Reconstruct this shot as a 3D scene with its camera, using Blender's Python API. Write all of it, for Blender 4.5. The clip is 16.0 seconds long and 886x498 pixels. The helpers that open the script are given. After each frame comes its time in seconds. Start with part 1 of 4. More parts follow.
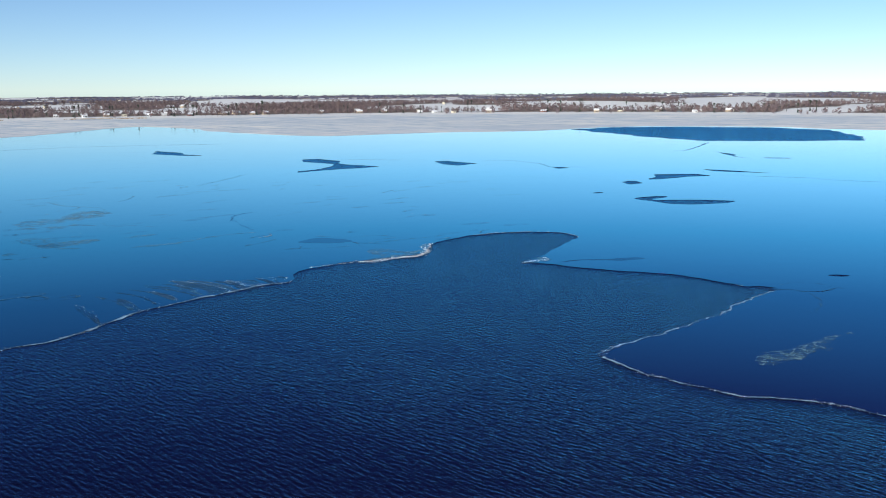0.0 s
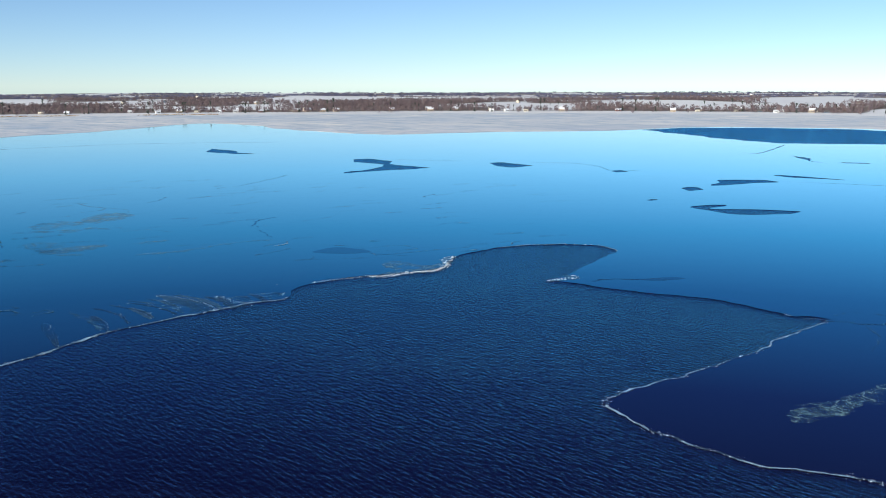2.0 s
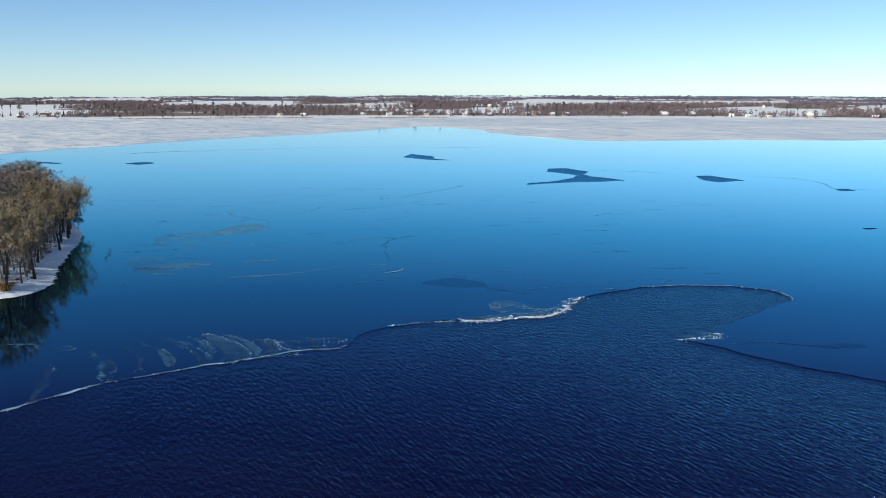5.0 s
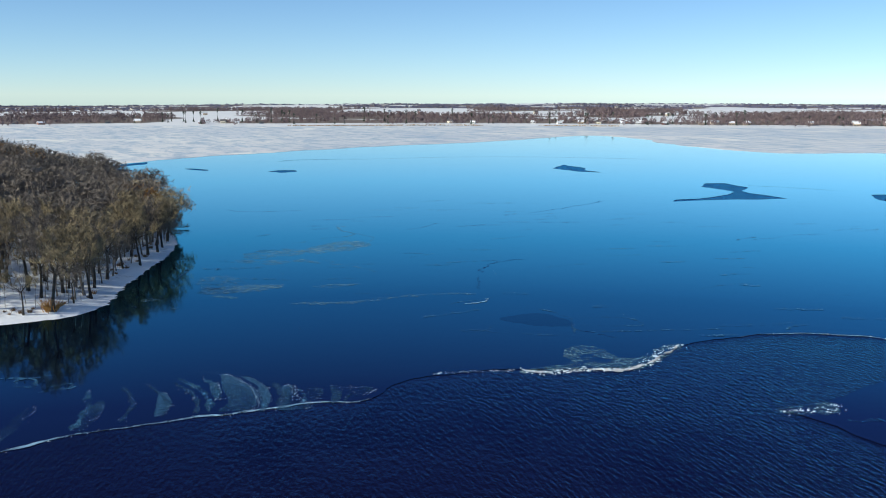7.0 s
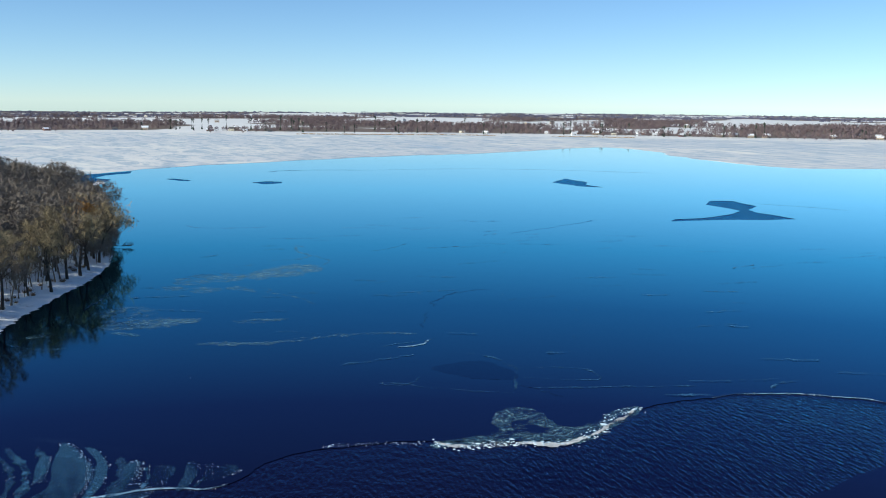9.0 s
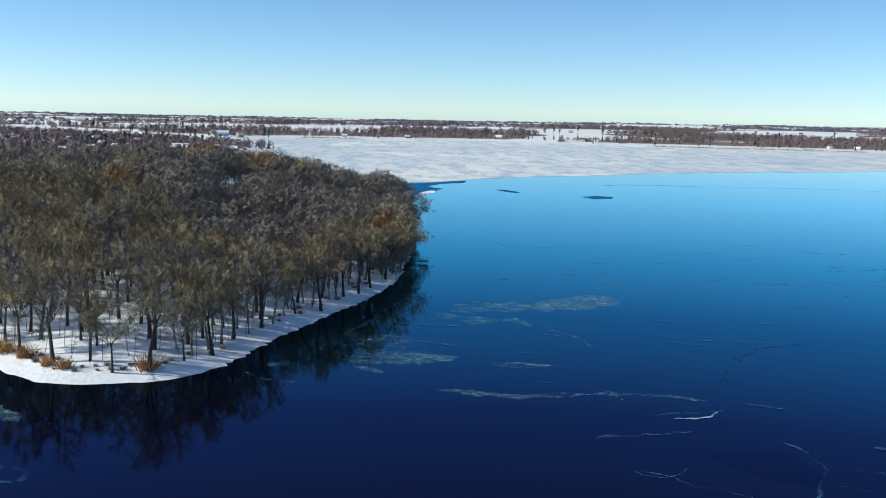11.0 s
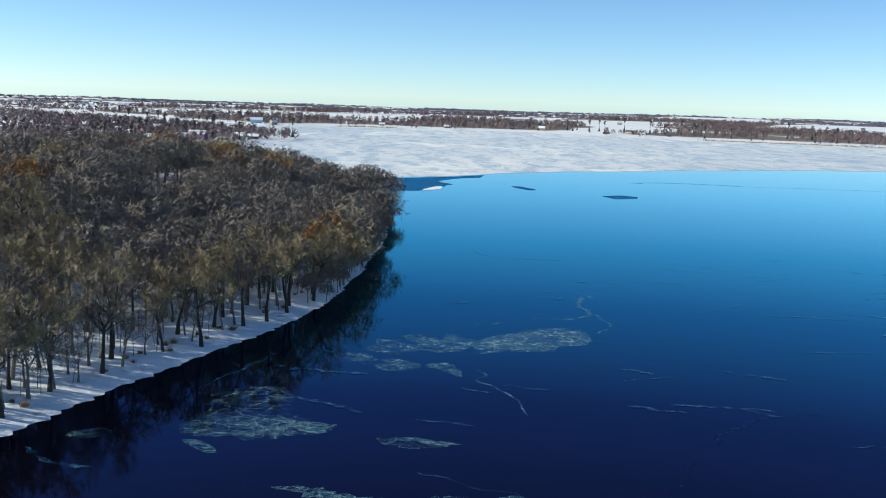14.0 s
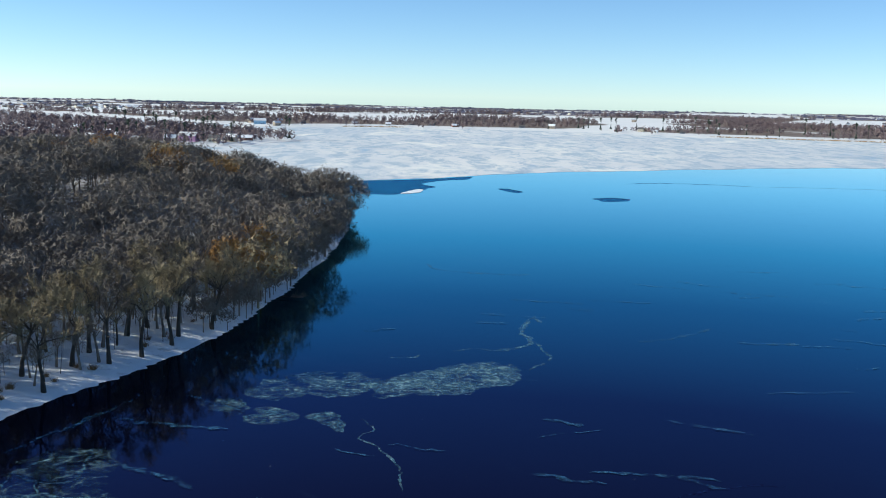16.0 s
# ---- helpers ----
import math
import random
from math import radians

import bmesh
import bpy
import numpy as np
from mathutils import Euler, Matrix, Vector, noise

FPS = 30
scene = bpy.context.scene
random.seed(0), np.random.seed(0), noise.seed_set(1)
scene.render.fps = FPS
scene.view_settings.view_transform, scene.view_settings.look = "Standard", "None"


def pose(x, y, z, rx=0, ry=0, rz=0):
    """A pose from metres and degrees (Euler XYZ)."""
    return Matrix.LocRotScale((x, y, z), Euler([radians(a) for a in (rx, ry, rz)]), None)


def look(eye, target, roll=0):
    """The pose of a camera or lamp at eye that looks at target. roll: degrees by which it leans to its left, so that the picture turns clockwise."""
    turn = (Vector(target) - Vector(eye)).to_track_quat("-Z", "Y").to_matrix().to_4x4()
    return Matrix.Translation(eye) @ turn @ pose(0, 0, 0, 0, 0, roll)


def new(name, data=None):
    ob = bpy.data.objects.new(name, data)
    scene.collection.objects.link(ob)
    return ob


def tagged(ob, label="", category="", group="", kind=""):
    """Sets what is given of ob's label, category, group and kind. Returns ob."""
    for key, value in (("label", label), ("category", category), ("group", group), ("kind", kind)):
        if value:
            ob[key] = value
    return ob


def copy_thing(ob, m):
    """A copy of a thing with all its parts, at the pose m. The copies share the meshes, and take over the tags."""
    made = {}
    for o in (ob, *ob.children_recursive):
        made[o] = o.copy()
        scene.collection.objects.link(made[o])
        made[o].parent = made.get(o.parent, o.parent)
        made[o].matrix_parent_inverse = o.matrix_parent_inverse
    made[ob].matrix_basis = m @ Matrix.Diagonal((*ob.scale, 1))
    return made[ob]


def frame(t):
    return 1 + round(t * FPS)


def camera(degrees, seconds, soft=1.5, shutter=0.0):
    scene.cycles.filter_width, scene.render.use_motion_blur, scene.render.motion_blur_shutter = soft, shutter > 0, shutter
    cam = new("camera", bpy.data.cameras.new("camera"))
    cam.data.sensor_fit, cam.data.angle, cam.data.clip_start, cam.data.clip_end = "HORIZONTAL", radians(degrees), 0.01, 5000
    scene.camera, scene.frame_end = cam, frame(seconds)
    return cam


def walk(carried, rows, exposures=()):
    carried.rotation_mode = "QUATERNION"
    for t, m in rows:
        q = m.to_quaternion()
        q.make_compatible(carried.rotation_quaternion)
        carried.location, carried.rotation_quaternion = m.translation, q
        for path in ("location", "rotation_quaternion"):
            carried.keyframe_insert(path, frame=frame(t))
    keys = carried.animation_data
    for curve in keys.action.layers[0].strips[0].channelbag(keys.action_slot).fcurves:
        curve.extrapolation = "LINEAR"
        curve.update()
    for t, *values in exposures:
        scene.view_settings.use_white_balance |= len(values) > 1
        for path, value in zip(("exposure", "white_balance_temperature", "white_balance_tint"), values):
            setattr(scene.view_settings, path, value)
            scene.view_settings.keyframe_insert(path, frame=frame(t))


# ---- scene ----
cam = camera(46.2, 16.0, soft=1.0)
PATH = [
    (0, (1.24, 0.302, 55.519), (1.198, 2.278, 55.212), -0.4),
    (0.5, (5.648, 7.069, 55.64), (5.571, 9.044, 55.332), -0.3),
    (1, (9.905, 14.577, 55.754), (9.788, 16.55, 55.446), -0.1),
    (1.5, (14.16, 22.758, 55.863), (14.008, 24.728, 55.554), -0.2),
    (2, (18.489, 31.541, 55.965), (18.297, 33.508, 55.654), -0.1),
    (2.5, (22.912, 40.863, 56.061), (22.666, 42.823, 55.751), -0.1),
    (3, (27.399, 50.658, 56.151), (27.08, 52.608, 55.842), 0.1),
    (3.5, (31.888, 60.864, 56.236), (31.496, 62.801, 55.928), 0.3),
    (4, (36.289, 71.423, 56.314), (35.817, 73.342, 56.009), 0.2),
    (4.5, (40.498, 82.276, 56.386), (39.934, 84.171, 56.081), 0.2),
    (5, (44.402, 93.372, 56.452), (43.756, 95.239, 56.147), 0.1),
    (7.5, (55.702, 150.802, 56.692), (54.702, 152.51, 56.406), 0.1),
    (8, (55.78, 162.396, 56.722), (54.771, 164.099, 56.441), 0.0),
    (8.5, (55.045, 173.95, 56.746), (54.04, 175.656, 56.468), 0.3),
    (9, (53.508, 185.44, 56.764), (52.507, 187.15, 56.489), 0.7),
    (9.5, (51.204, 196.846, 56.776), (50.225, 198.569, 56.506), 0.8),
    (9.7, (50.1, 201.3, 56.8), (49.129, 203.028, 56.532), 0.6),
    (9.8, (49.478, 203.644, 56.78), (48.399, 205.307, 56.514), 0.0),
    (9.9, (48.849, 205.901, 56.781), (47.547, 207.396, 56.514), 0.6),
    (10, (48.194, 208.155, 56.781), (46.741, 209.503, 56.512), 1.2),
    (10.2, (46.809, 212.648, 56.782), (45.3, 213.934, 56.513), 1.2),
    (12.5, (25.923, 263.085, 56.72), (24.368, 264.315, 56.453), 1.6),
    (13, (20.862, 273.798, 56.69), (19.295, 275.01, 56.414), 1.7),
    (13.5, (15.882, 284.464, 56.653), (14.308, 285.664, 56.37), 1.9),
    (14, (11.08, 295.114, 56.611), (9.5, 296.306, 56.323), 2.0),
    (14.5, (6.525, 305.787, 56.562), (4.939, 306.97, 56.271), 2.0),
    (15, (2.246, 316.528, 56.508), (0.655, 317.703, 56.216), 1.9),
    (15.5, (-1.775, 327.388, 56.447), (-3.373, 328.555, 56.155), 1.7),
    (16, (-5.622, 338.427, 56.381), (-7.227, 339.584, 56.09), 1.4),
]
walk(cam, [(t, look(eye, target, roll)) for t, eye, target, roll in PATH], exposures=[(0.0, -0.12, 5850, 8), (5.0, -0.04, 5800, 6), (8.0, 0.05, 5700, 3), (12.5, 0.16, 5650, 2), (16.0, 0.2, 5650, 2)])

# ---- world, sun, exposure ----
SUN_AZ, SUN_EL = radians(218), radians(25)
world = bpy.data.worlds.new("winter_sky")
scene.world = world
world.use_nodes = True
wn = world.node_tree
wn.nodes.clear()
sky = wn.nodes.new("ShaderNodeTexSky")
sky.sky_type, sky.sun_disc = "NISHITA", False
sky.sun_elevation, sky.sun_rotation = SUN_EL, SUN_AZ
sky.altitude, sky.air_density, sky.dust_density, sky.ozone_density = 1600, 0.77, 0.06, 2.6
tone = wn.nodes.new("ShaderNodeHueSaturation")
tone.inputs["Saturation"].default_value = 1.03
back = wn.nodes.new("ShaderNodeBackground")
back.inputs["Strength"].default_value = 0.119
wout = wn.nodes.new("ShaderNodeOutputWorld")
wn.links.new(sky.outputs[0], tone.inputs["Color"])
wn.links.new(tone.outputs[0], back.inputs["Color"])
wn.links.new(back.outputs[0], wout.inputs["Surface"])

sun_data = bpy.data.lights.new("sun", "SUN")
sun_data.energy, sun_data.angle, sun_data.color = 6.0, radians(0.5), (1.0, 0.88, 0.70)
sun = new("sun", sun_data)
to_sun = Vector((math.sin(SUN_AZ) * math.cos(SUN_EL), math.cos(SUN_AZ) * math.cos(SUN_EL), math.sin(SUN_EL)))
sun.matrix_world = look(to_sun * 500, (0, 0, 0))


# ---- materials ----
class Nodes:
    """Small helper round one material's node tree."""

    def __init__(self, name):
        self.mat = bpy.data.materials.new(name)
        self.mat.use_nodes = True
        self.tree = self.mat.node_tree
        self.bsdf = self.tree.nodes["Principled BSDF"]
        self.out = self.tree.nodes["Material Output"]
        self.coord = self.add("ShaderNodeTexCoord").outputs["Object"]

    def add(self, kind, **values):
        node = self.tree.nodes.new(kind)
        for key, value in values.items():
            node.inputs[key].default_value = value
        return node

    def link(self, a, b):
        self.tree.links.new(a, b)

    def noise(self, scale, detail=4.0, rough=0.55, stretch=None, turn=0.0, warp=0.0):
        node = self.add("ShaderNodeTexNoise", Scale=scale, Detail=detail, Roughness=rough, Distortion=warp)
        source = self.coord
        if stretch:
            mapping = self.add("ShaderNodeMapping", Scale=(*stretch, 1.0), Rotation=(0, 0, radians(turn)))
            mapping.vector_type = "TEXTURE"
            self.link(self.coord, mapping.inputs["Vector"])
            source = mapping.outputs[0]
        self.link(source, node.inputs["Vector"])
        return node.outputs["Fac"]

    def ramp(self, value, *stops):
        node = self.tree.nodes.new("ShaderNodeValToRGB")
        ends = node.color_ramp.elements
        while len(ends) < len(stops):
            ends.new(0.5)
        for end, (place, colour) in zip(ends, stops):
            end.position = place
            end.color = (*colour, 1) if isinstance(colour, tuple) else (colour, colour, colour, 1)
        self.link(value, node.inputs["Fac"])
        return node.outputs["Color"]

    def mix(self, factor, a, b):
        node = self.tree.nodes.new("ShaderNodeMix")
        node.data_type = "RGBA"
        for value, slot in ((factor, node.inputs["Factor"]), (a, node.inputs["A"]), (b, node.inputs["B"])):
            if isinstance(value, bpy.types.NodeSocket):
                self.link(value, slot)
            elif isinstance(value, tuple):
                slot.default_value = (*value, 1)
            else:
                slot.default_value = value
        return node.outputs["Result"]

    def times(self, a, b, kind="MULTIPLY"):
        node = self.tree.nodes.new("ShaderNodeMath")
        node.operation = kind
        for value, slot in zip((a, b), node.inputs):
            if isinstance(value, bpy.types.NodeSocket):
                self.link(value, slot)
            else:
                slot.default_value = value
        return node.outputs[0]

    def bump(self, height, distance, strength=1.0):
        node = self.add("ShaderNodeBump", Strength=strength, Distance=distance)
        self.link(height, node.inputs["Height"])
        self.link(node.outputs[0], self.bsdf.inputs["Normal"])

    def set(self, **values):
        for key, value in values.items():
            slot = self.bsdf.inputs[key.replace("_", " ")]
            if isinstance(value, bpy.types.NodeSocket):
                self.link(value, slot)
            elif isinstance(value, tuple):
                slot.default_value = (*value, 1)
            else:
                slot.default_value = value
        return self


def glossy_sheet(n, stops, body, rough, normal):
    """A dark body under a gloss; view-angle stops paint the reflection's strength and hue."""
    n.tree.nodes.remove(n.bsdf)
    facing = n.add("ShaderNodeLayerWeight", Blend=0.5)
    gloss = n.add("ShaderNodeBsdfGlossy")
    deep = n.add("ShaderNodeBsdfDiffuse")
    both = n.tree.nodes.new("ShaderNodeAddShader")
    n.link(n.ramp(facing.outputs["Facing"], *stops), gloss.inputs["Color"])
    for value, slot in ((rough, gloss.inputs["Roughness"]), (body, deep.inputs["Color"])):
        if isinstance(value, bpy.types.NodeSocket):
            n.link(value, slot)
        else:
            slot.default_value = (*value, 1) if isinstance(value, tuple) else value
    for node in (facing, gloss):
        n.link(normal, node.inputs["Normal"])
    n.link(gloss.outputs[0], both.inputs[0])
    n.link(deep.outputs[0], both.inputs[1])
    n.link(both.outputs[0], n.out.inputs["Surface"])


def relief(n, height, distance):
    node = n.add("ShaderNodeBump", Strength=1.0, Distance=distance)
    n.link(height, node.inputs["Height"])
    return node.outputs[0]


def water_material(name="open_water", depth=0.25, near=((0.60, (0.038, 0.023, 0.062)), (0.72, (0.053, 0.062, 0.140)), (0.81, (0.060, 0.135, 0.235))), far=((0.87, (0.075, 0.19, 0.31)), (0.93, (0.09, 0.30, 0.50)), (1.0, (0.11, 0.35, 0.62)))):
    n = Nodes(name)
    long = n.noise(1.45, 2, 0.45, (3.4, 1.0), -50)
    fine = n.noise(3.4, 3, 0.6, (2.6, 1.0), -58)
    gust = n.noise(0.02, 3)
    high = n.times(n.times(long, n.times(fine, 0.4), "ADD"), n.ramp(gust, (0.3, 0.7), (0.7, 1.0)))
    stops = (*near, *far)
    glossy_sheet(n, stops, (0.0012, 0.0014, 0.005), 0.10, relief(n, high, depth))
    return n.mat


def ice_material():
    n = Nodes("clear_ice")
    cloud = n.noise(0.008, 6, 0.6, (1.6, 1.0), 20, 1.0)
    streak = n.noise(0.05, 5, 0.6, (4.0, 1.0), 12, 0.6)
    clear = n.mix(n.ramp(cloud, (0.35, 0.0), (0.7, 1.0)), (0.0012, 0.0011, 0.0028), (0.0016, 0.0022, 0.0065))
    body = n.mix(n.ramp(streak, (0.66, 0.0), (0.84, 0.16)), clear, (0.05, 0.10, 0.18))
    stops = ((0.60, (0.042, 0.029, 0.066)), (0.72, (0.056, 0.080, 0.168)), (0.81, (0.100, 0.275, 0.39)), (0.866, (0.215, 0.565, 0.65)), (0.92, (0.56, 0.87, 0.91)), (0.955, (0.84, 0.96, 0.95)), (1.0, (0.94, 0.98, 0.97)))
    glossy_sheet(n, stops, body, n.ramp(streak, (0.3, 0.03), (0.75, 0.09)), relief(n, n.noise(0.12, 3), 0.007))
    return n.mat


def snow_ice_material():
    n = Nodes("snow_covered_ice")
    drift = n.noise(0.016, 8, 0.66, (2.6, 1.0), -35, 0.8)
    pale = n.noise(0.004, 5, 0.6, (2.0, 1.0), -8, 0.8)
    snow = n.mix(n.ramp(pale, (0.35, 0.0), (0.65, 1.0)), (0.60, 0.63, 0.66), (0.80, 0.78, 0.74))
    thin = n.noise(0.055, 7, 0.7, (3.0, 1.0), -35, 0.8)
    grey = n.mix(n.ramp(thin, (0.46, 0.0), (0.60, 0.9)), snow, (0.40, 0.49, 0.56))
    crust = n.mix(n.ramp(drift, (0.54, 0.0), (0.66, 0.9)), grey, (0.90, 0.87, 0.79))
    n.set(Base_Color=n.mix(n.ramp(drift, (0.27, 0.9), (0.36, 0.0)), crust, (0.26, 0.42, 0.52)))
    n.set(Roughness=n.ramp(drift, (0.3, 0.35), (0.5, 0.7)))
    n.bump(n.noise(0.2, 5), 0.10)
    return n.mat


def snow_material(name="snow", litter_shade=0.5):
    n = Nodes(name)
    spots = n.noise(0.35, 6, 0.7)
    patch = n.noise(0.03, 4)
    floor_shade = n.add("ShaderNodeAttribute")
    floor_shade.attribute_name = "litter_shade"
    bare = n.times(n.ramp(spots, (0.55, 0.0), (0.68, 1.0)), n.ramp(patch, (0.4, 0.0), (0.6, 1.0)))
    n.set(Base_Color=n.mix(n.times(n.times(bare, litter_shade), n.times(floor_shade.outputs["Fac"], n.ramp(spots, (0.36, 0.35), (0.6, 1.0))), "MAXIMUM"), (0.80, 0.81, 0.83), (0.10, 0.075, 0.052)), Roughness=0.75)
    n.bump(n.noise(0.6, 5), 0.25)
    return n.mat


def land_material():
    n = Nodes("winter_land")
    cover = n.add("ShaderNodeAttribute")
    cover.attribute_name = "field"
    rough = n.noise(0.03, 5, 0.7)
    brown = n.mix(rough, (0.10, 0.078, 0.062), (0.25, 0.19, 0.145))
    patch = n.times(n.times(rough, 0.5), cover.outputs["Fac"], "ADD")
    white = n.mix(n.noise(0.01, 4), (0.66, 0.66, 0.66), (0.84, 0.83, 0.81))
    n.set(Base_Color=n.mix(n.ramp(patch, (0.55, 0.0), (0.75, 1.0)), brown, white), Roughness=0.85)
    return n.mat


def frost_material(name, cover, scale, colour=(0.62, 0.72, 0.80), warp=1.5, stretch=None, turn=0.0, lace=0.0, most=1.0):
    """Frost that lies in flecks on clear ice; lace: how much of it gathers in a net of veins."""
    n = Nodes(name)
    lump = n.noise(scale, 7, 0.65, stretch, turn, warp)
    fine = n.noise(scale * 5, 5, 0.7)
    both = n.times(n.times(lump, 0.7), n.times(fine, 0.3), "ADD")
    mask = n.ramp(both, (0.52 - cover * 0.2, 0.0), (0.63 - cover * 0.2, most))
    rift = n.ramp(n.noise(0.07, 4, 0.6, stretch, turn, 1.0), (0.40, 0.12), (0.56, 1.0))
    mask = n.times(mask, rift)
    if lace:
        cells = n.tree.nodes.new("ShaderNodeTexVoronoi")
        cells.feature = "DISTANCE_TO_EDGE"
        cells.inputs["Scale"].default_value = lace
        bend = n.add("ShaderNodeTexNoise", Scale=lace * 0.8, Detail=3.0)
        n.link(n.coord, bend.inputs["Vector"])
        shift = n.tree.nodes.new("ShaderNodeVectorMath")
        shift.operation = "MULTIPLY_ADD"
        shift.inputs[1].default_value = (1.6 / lace, 1.6 / lace, 0)
        n.link(bend.outputs["Color"], shift.inputs[0])
        n.link(n.coord, shift.inputs[2])
        n.link(shift.outputs[0], cells.inputs["Vector"])
        veins = n.ramp(cells.outputs["Distance"], (0.02, 1.0), (0.10, 0.28))
        mask = n.times(n.times(mask, veins), n.ramp(lump, (0.3, 0.35), (0.6, 1.0)))
    n.set(Base_Color=n.mix(fine, tuple(c * 0.7 for c in colour), colour), Roughness=0.5, Alpha=mask)
    n.bump(fine, 0.06)
    return n.mat


def frost_net(name, scale, film, most):
    """A net of pale veins over a thin broken film of frost; film: how opaque the film is."""
    n = Nodes(name)
    bend = n.add("ShaderNodeTexNoise", Scale=scale * 0.7, Detail=5.0, Roughness=0.6)
    n.link(n.coord, bend.inputs["Vector"])
    shift = n.tree.nodes.new("ShaderNodeVectorMath")
    shift.operation = "MULTIPLY_ADD"
    shift.inputs[1].default_value = (2.2 / scale, 2.2 / scale, 0)
    n.link(bend.outputs["Color"], shift.inputs[0])
    n.link(n.coord, shift.inputs[2])
    cells = n.tree.nodes.new("ShaderNodeTexVoronoi")
    cells.feature = "DISTANCE_TO_EDGE"
    cells.inputs["Scale"].default_value = scale
    n.link(shift.outputs[0], cells.inputs["Vector"])
    fleck = n.noise(scale * 3.2, 7, 0.72, None, 0.0, 1.2)
    patch = n.ramp(n.noise(scale * 0.45, 5, 0.6, None, 0.0, 0.8), (0.38, 0.0), (0.52, 1.0))
    veins = n.times(n.ramp(cells.outputs["Distance"], (0.015, 1.0), (0.085, 0.0)), n.ramp(fleck, (0.36, 0.15), (0.55, 1.0)))
    haze = n.times(n.ramp(fleck, (0.42, 0.0), (0.60, 1.0)), film)
    mask = n.times(n.times(n.times(veins, most), haze, "MAXIMUM"), patch)
    tint = n.mix(n.times(veins, fleck), (0.13, 0.29, 0.36), (0.42, 0.58, 0.61))
    n.set(Base_Color=tint, Roughness=0.5, Alpha=mask)
    n.bump(fleck, 0.05)
    return n.mat


def solid_material(name, a, b, scale, rough=0.8, relief=0.02, stretch=None):
    n = Nodes(name)
    grain = n.noise(scale, 5, 0.65, stretch)
    rand = n.add("ShaderNodeObjectInfo").outputs["Random"]
    tint = n.mix(grain, a, b)
    shade = n.add("ShaderNodeHueSaturation")
    n.link(tint, shade.inputs["Color"])
    n.link(n.times(n.times(rand, 0.5), 0.75, "ADD"), shade.inputs["Value"])
    n.set(Base_Color=shade.outputs[0], Roughness=rough)
    n.bump(grain, relief)
    return n.mat


def twig_material(name, a, b):
    n = Nodes(name)
    rand = n.add("ShaderNodeNewGeometry").outputs["Random Per Island"]
    big = n.ramp(n.noise(0.085, 2), (0.3, 0.0), (0.7, 1.0))
    n.set(Base_Color=n.mix(n.times(n.times(rand, 0.35), n.times(big, 0.65), "ADD"), a, b), Roughness=0.85)
    return n.mat


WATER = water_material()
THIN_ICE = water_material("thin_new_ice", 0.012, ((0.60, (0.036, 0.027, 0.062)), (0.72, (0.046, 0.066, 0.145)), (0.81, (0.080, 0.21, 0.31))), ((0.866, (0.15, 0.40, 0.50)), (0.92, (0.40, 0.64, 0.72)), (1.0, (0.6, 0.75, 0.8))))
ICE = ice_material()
SNOW_ICE = snow_ice_material()
SNOW = snow_material()
LAND = land_material()
BARK = solid_material("bark", (0.018, 0.015, 0.013), (0.060, 0.050, 0.041), 3.0, 0.9, 0.03)
TWIG_GOLD = twig_material("golden_twigs", (0.13, 0.105, 0.062), (0.42, 0.325, 0.175))
TWIG_GREY = twig_material("grey_twigs", (0.072, 0.062, 0.055), (0.25, 0.205, 0.162))
TWIG_ORANGE = twig_material("orange_leaves", (0.20, 0.105, 0.025), (0.38, 0.19, 0.045))
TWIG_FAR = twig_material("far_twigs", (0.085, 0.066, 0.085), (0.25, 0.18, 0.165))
# distance haze is painted into these twigs as a blue-violet tint
TWIG_HAZED = twig_material("haze_tinted_twigs", (0.085, 0.09, 0.15), (0.19, 0.185, 0.27))
EVERGREEN = twig_material("evergreen", (0.02, 0.035, 0.025), (0.05, 0.07, 0.045))
REED = twig_material("reeds", (0.30, 0.20, 0.09), (0.50, 0.35, 0.17))
CRUST = frost_material("white_crust", 0.75, 0.5, (0.80, 0.80, 0.78), 0.8)
RIM = frost_material("rim_frost", 0.8, 0.5, (0.34, 0.54, 0.72), 0.8)
FILM = frost_material("frosted_film", 0.45, 0.3, (0.06, 0.185, 0.33), 1.2, None, 0.0, 0.0, 0.6)
SLAB = frost_material("frosted_slab", 1.0, 0.25, (0.036, 0.118, 0.23), 0.8, (2.5, 1.0), -40, 0.0, 0.6)
THIN_SLAB = frost_material("thin_frosted_slab", 0.8, 0.3, (0.022, 0.075, 0.17), 0.9, (2.5, 1.0), -40, 0.0, 0.5)
MOTTLE = frost_net("broken_frost", 0.42, 0.40, 0.55)
LACE = frost_net("frost_lace", 0.22, 0.12, 0.36)
WISP = frost_net("wispy_frost", 0.30, 0.22, 0.60)
PLATE = frost_net("frosted_plate", 0.25, 0.55, 0.40)
CRUMB = solid_material("ice_crumbs", (0.40, 0.53, 0.64), (0.68, 0.75, 0.82), 2.0, 0.4)


# ---- plan helpers ----
def curve_through(points, step, closed=True):
    """A smooth line through corner points, with a point every step metres or so."""
    p = np.array(points, float)
    n = len(p)
    out = []
    for i in range(n if closed else n - 1):
        a, b, c, d = (p[(i + k) % n] if closed else p[min(max(i + k, 0), n - 1)] for k in (-1, 0, 1, 2))
        count = max(2, int(np.linalg.norm(c - b) / step))
        for u in np.arange(count) / count:
            out.append(0.5 * (2 * b + (c - a) * u + (2 * a - 5 * b + 4 * c - d) * u**2 + (3 * b - a - 3 * c + d) * u**3))
    if not closed:
        out.append(p[-1])
    return np.array(out)


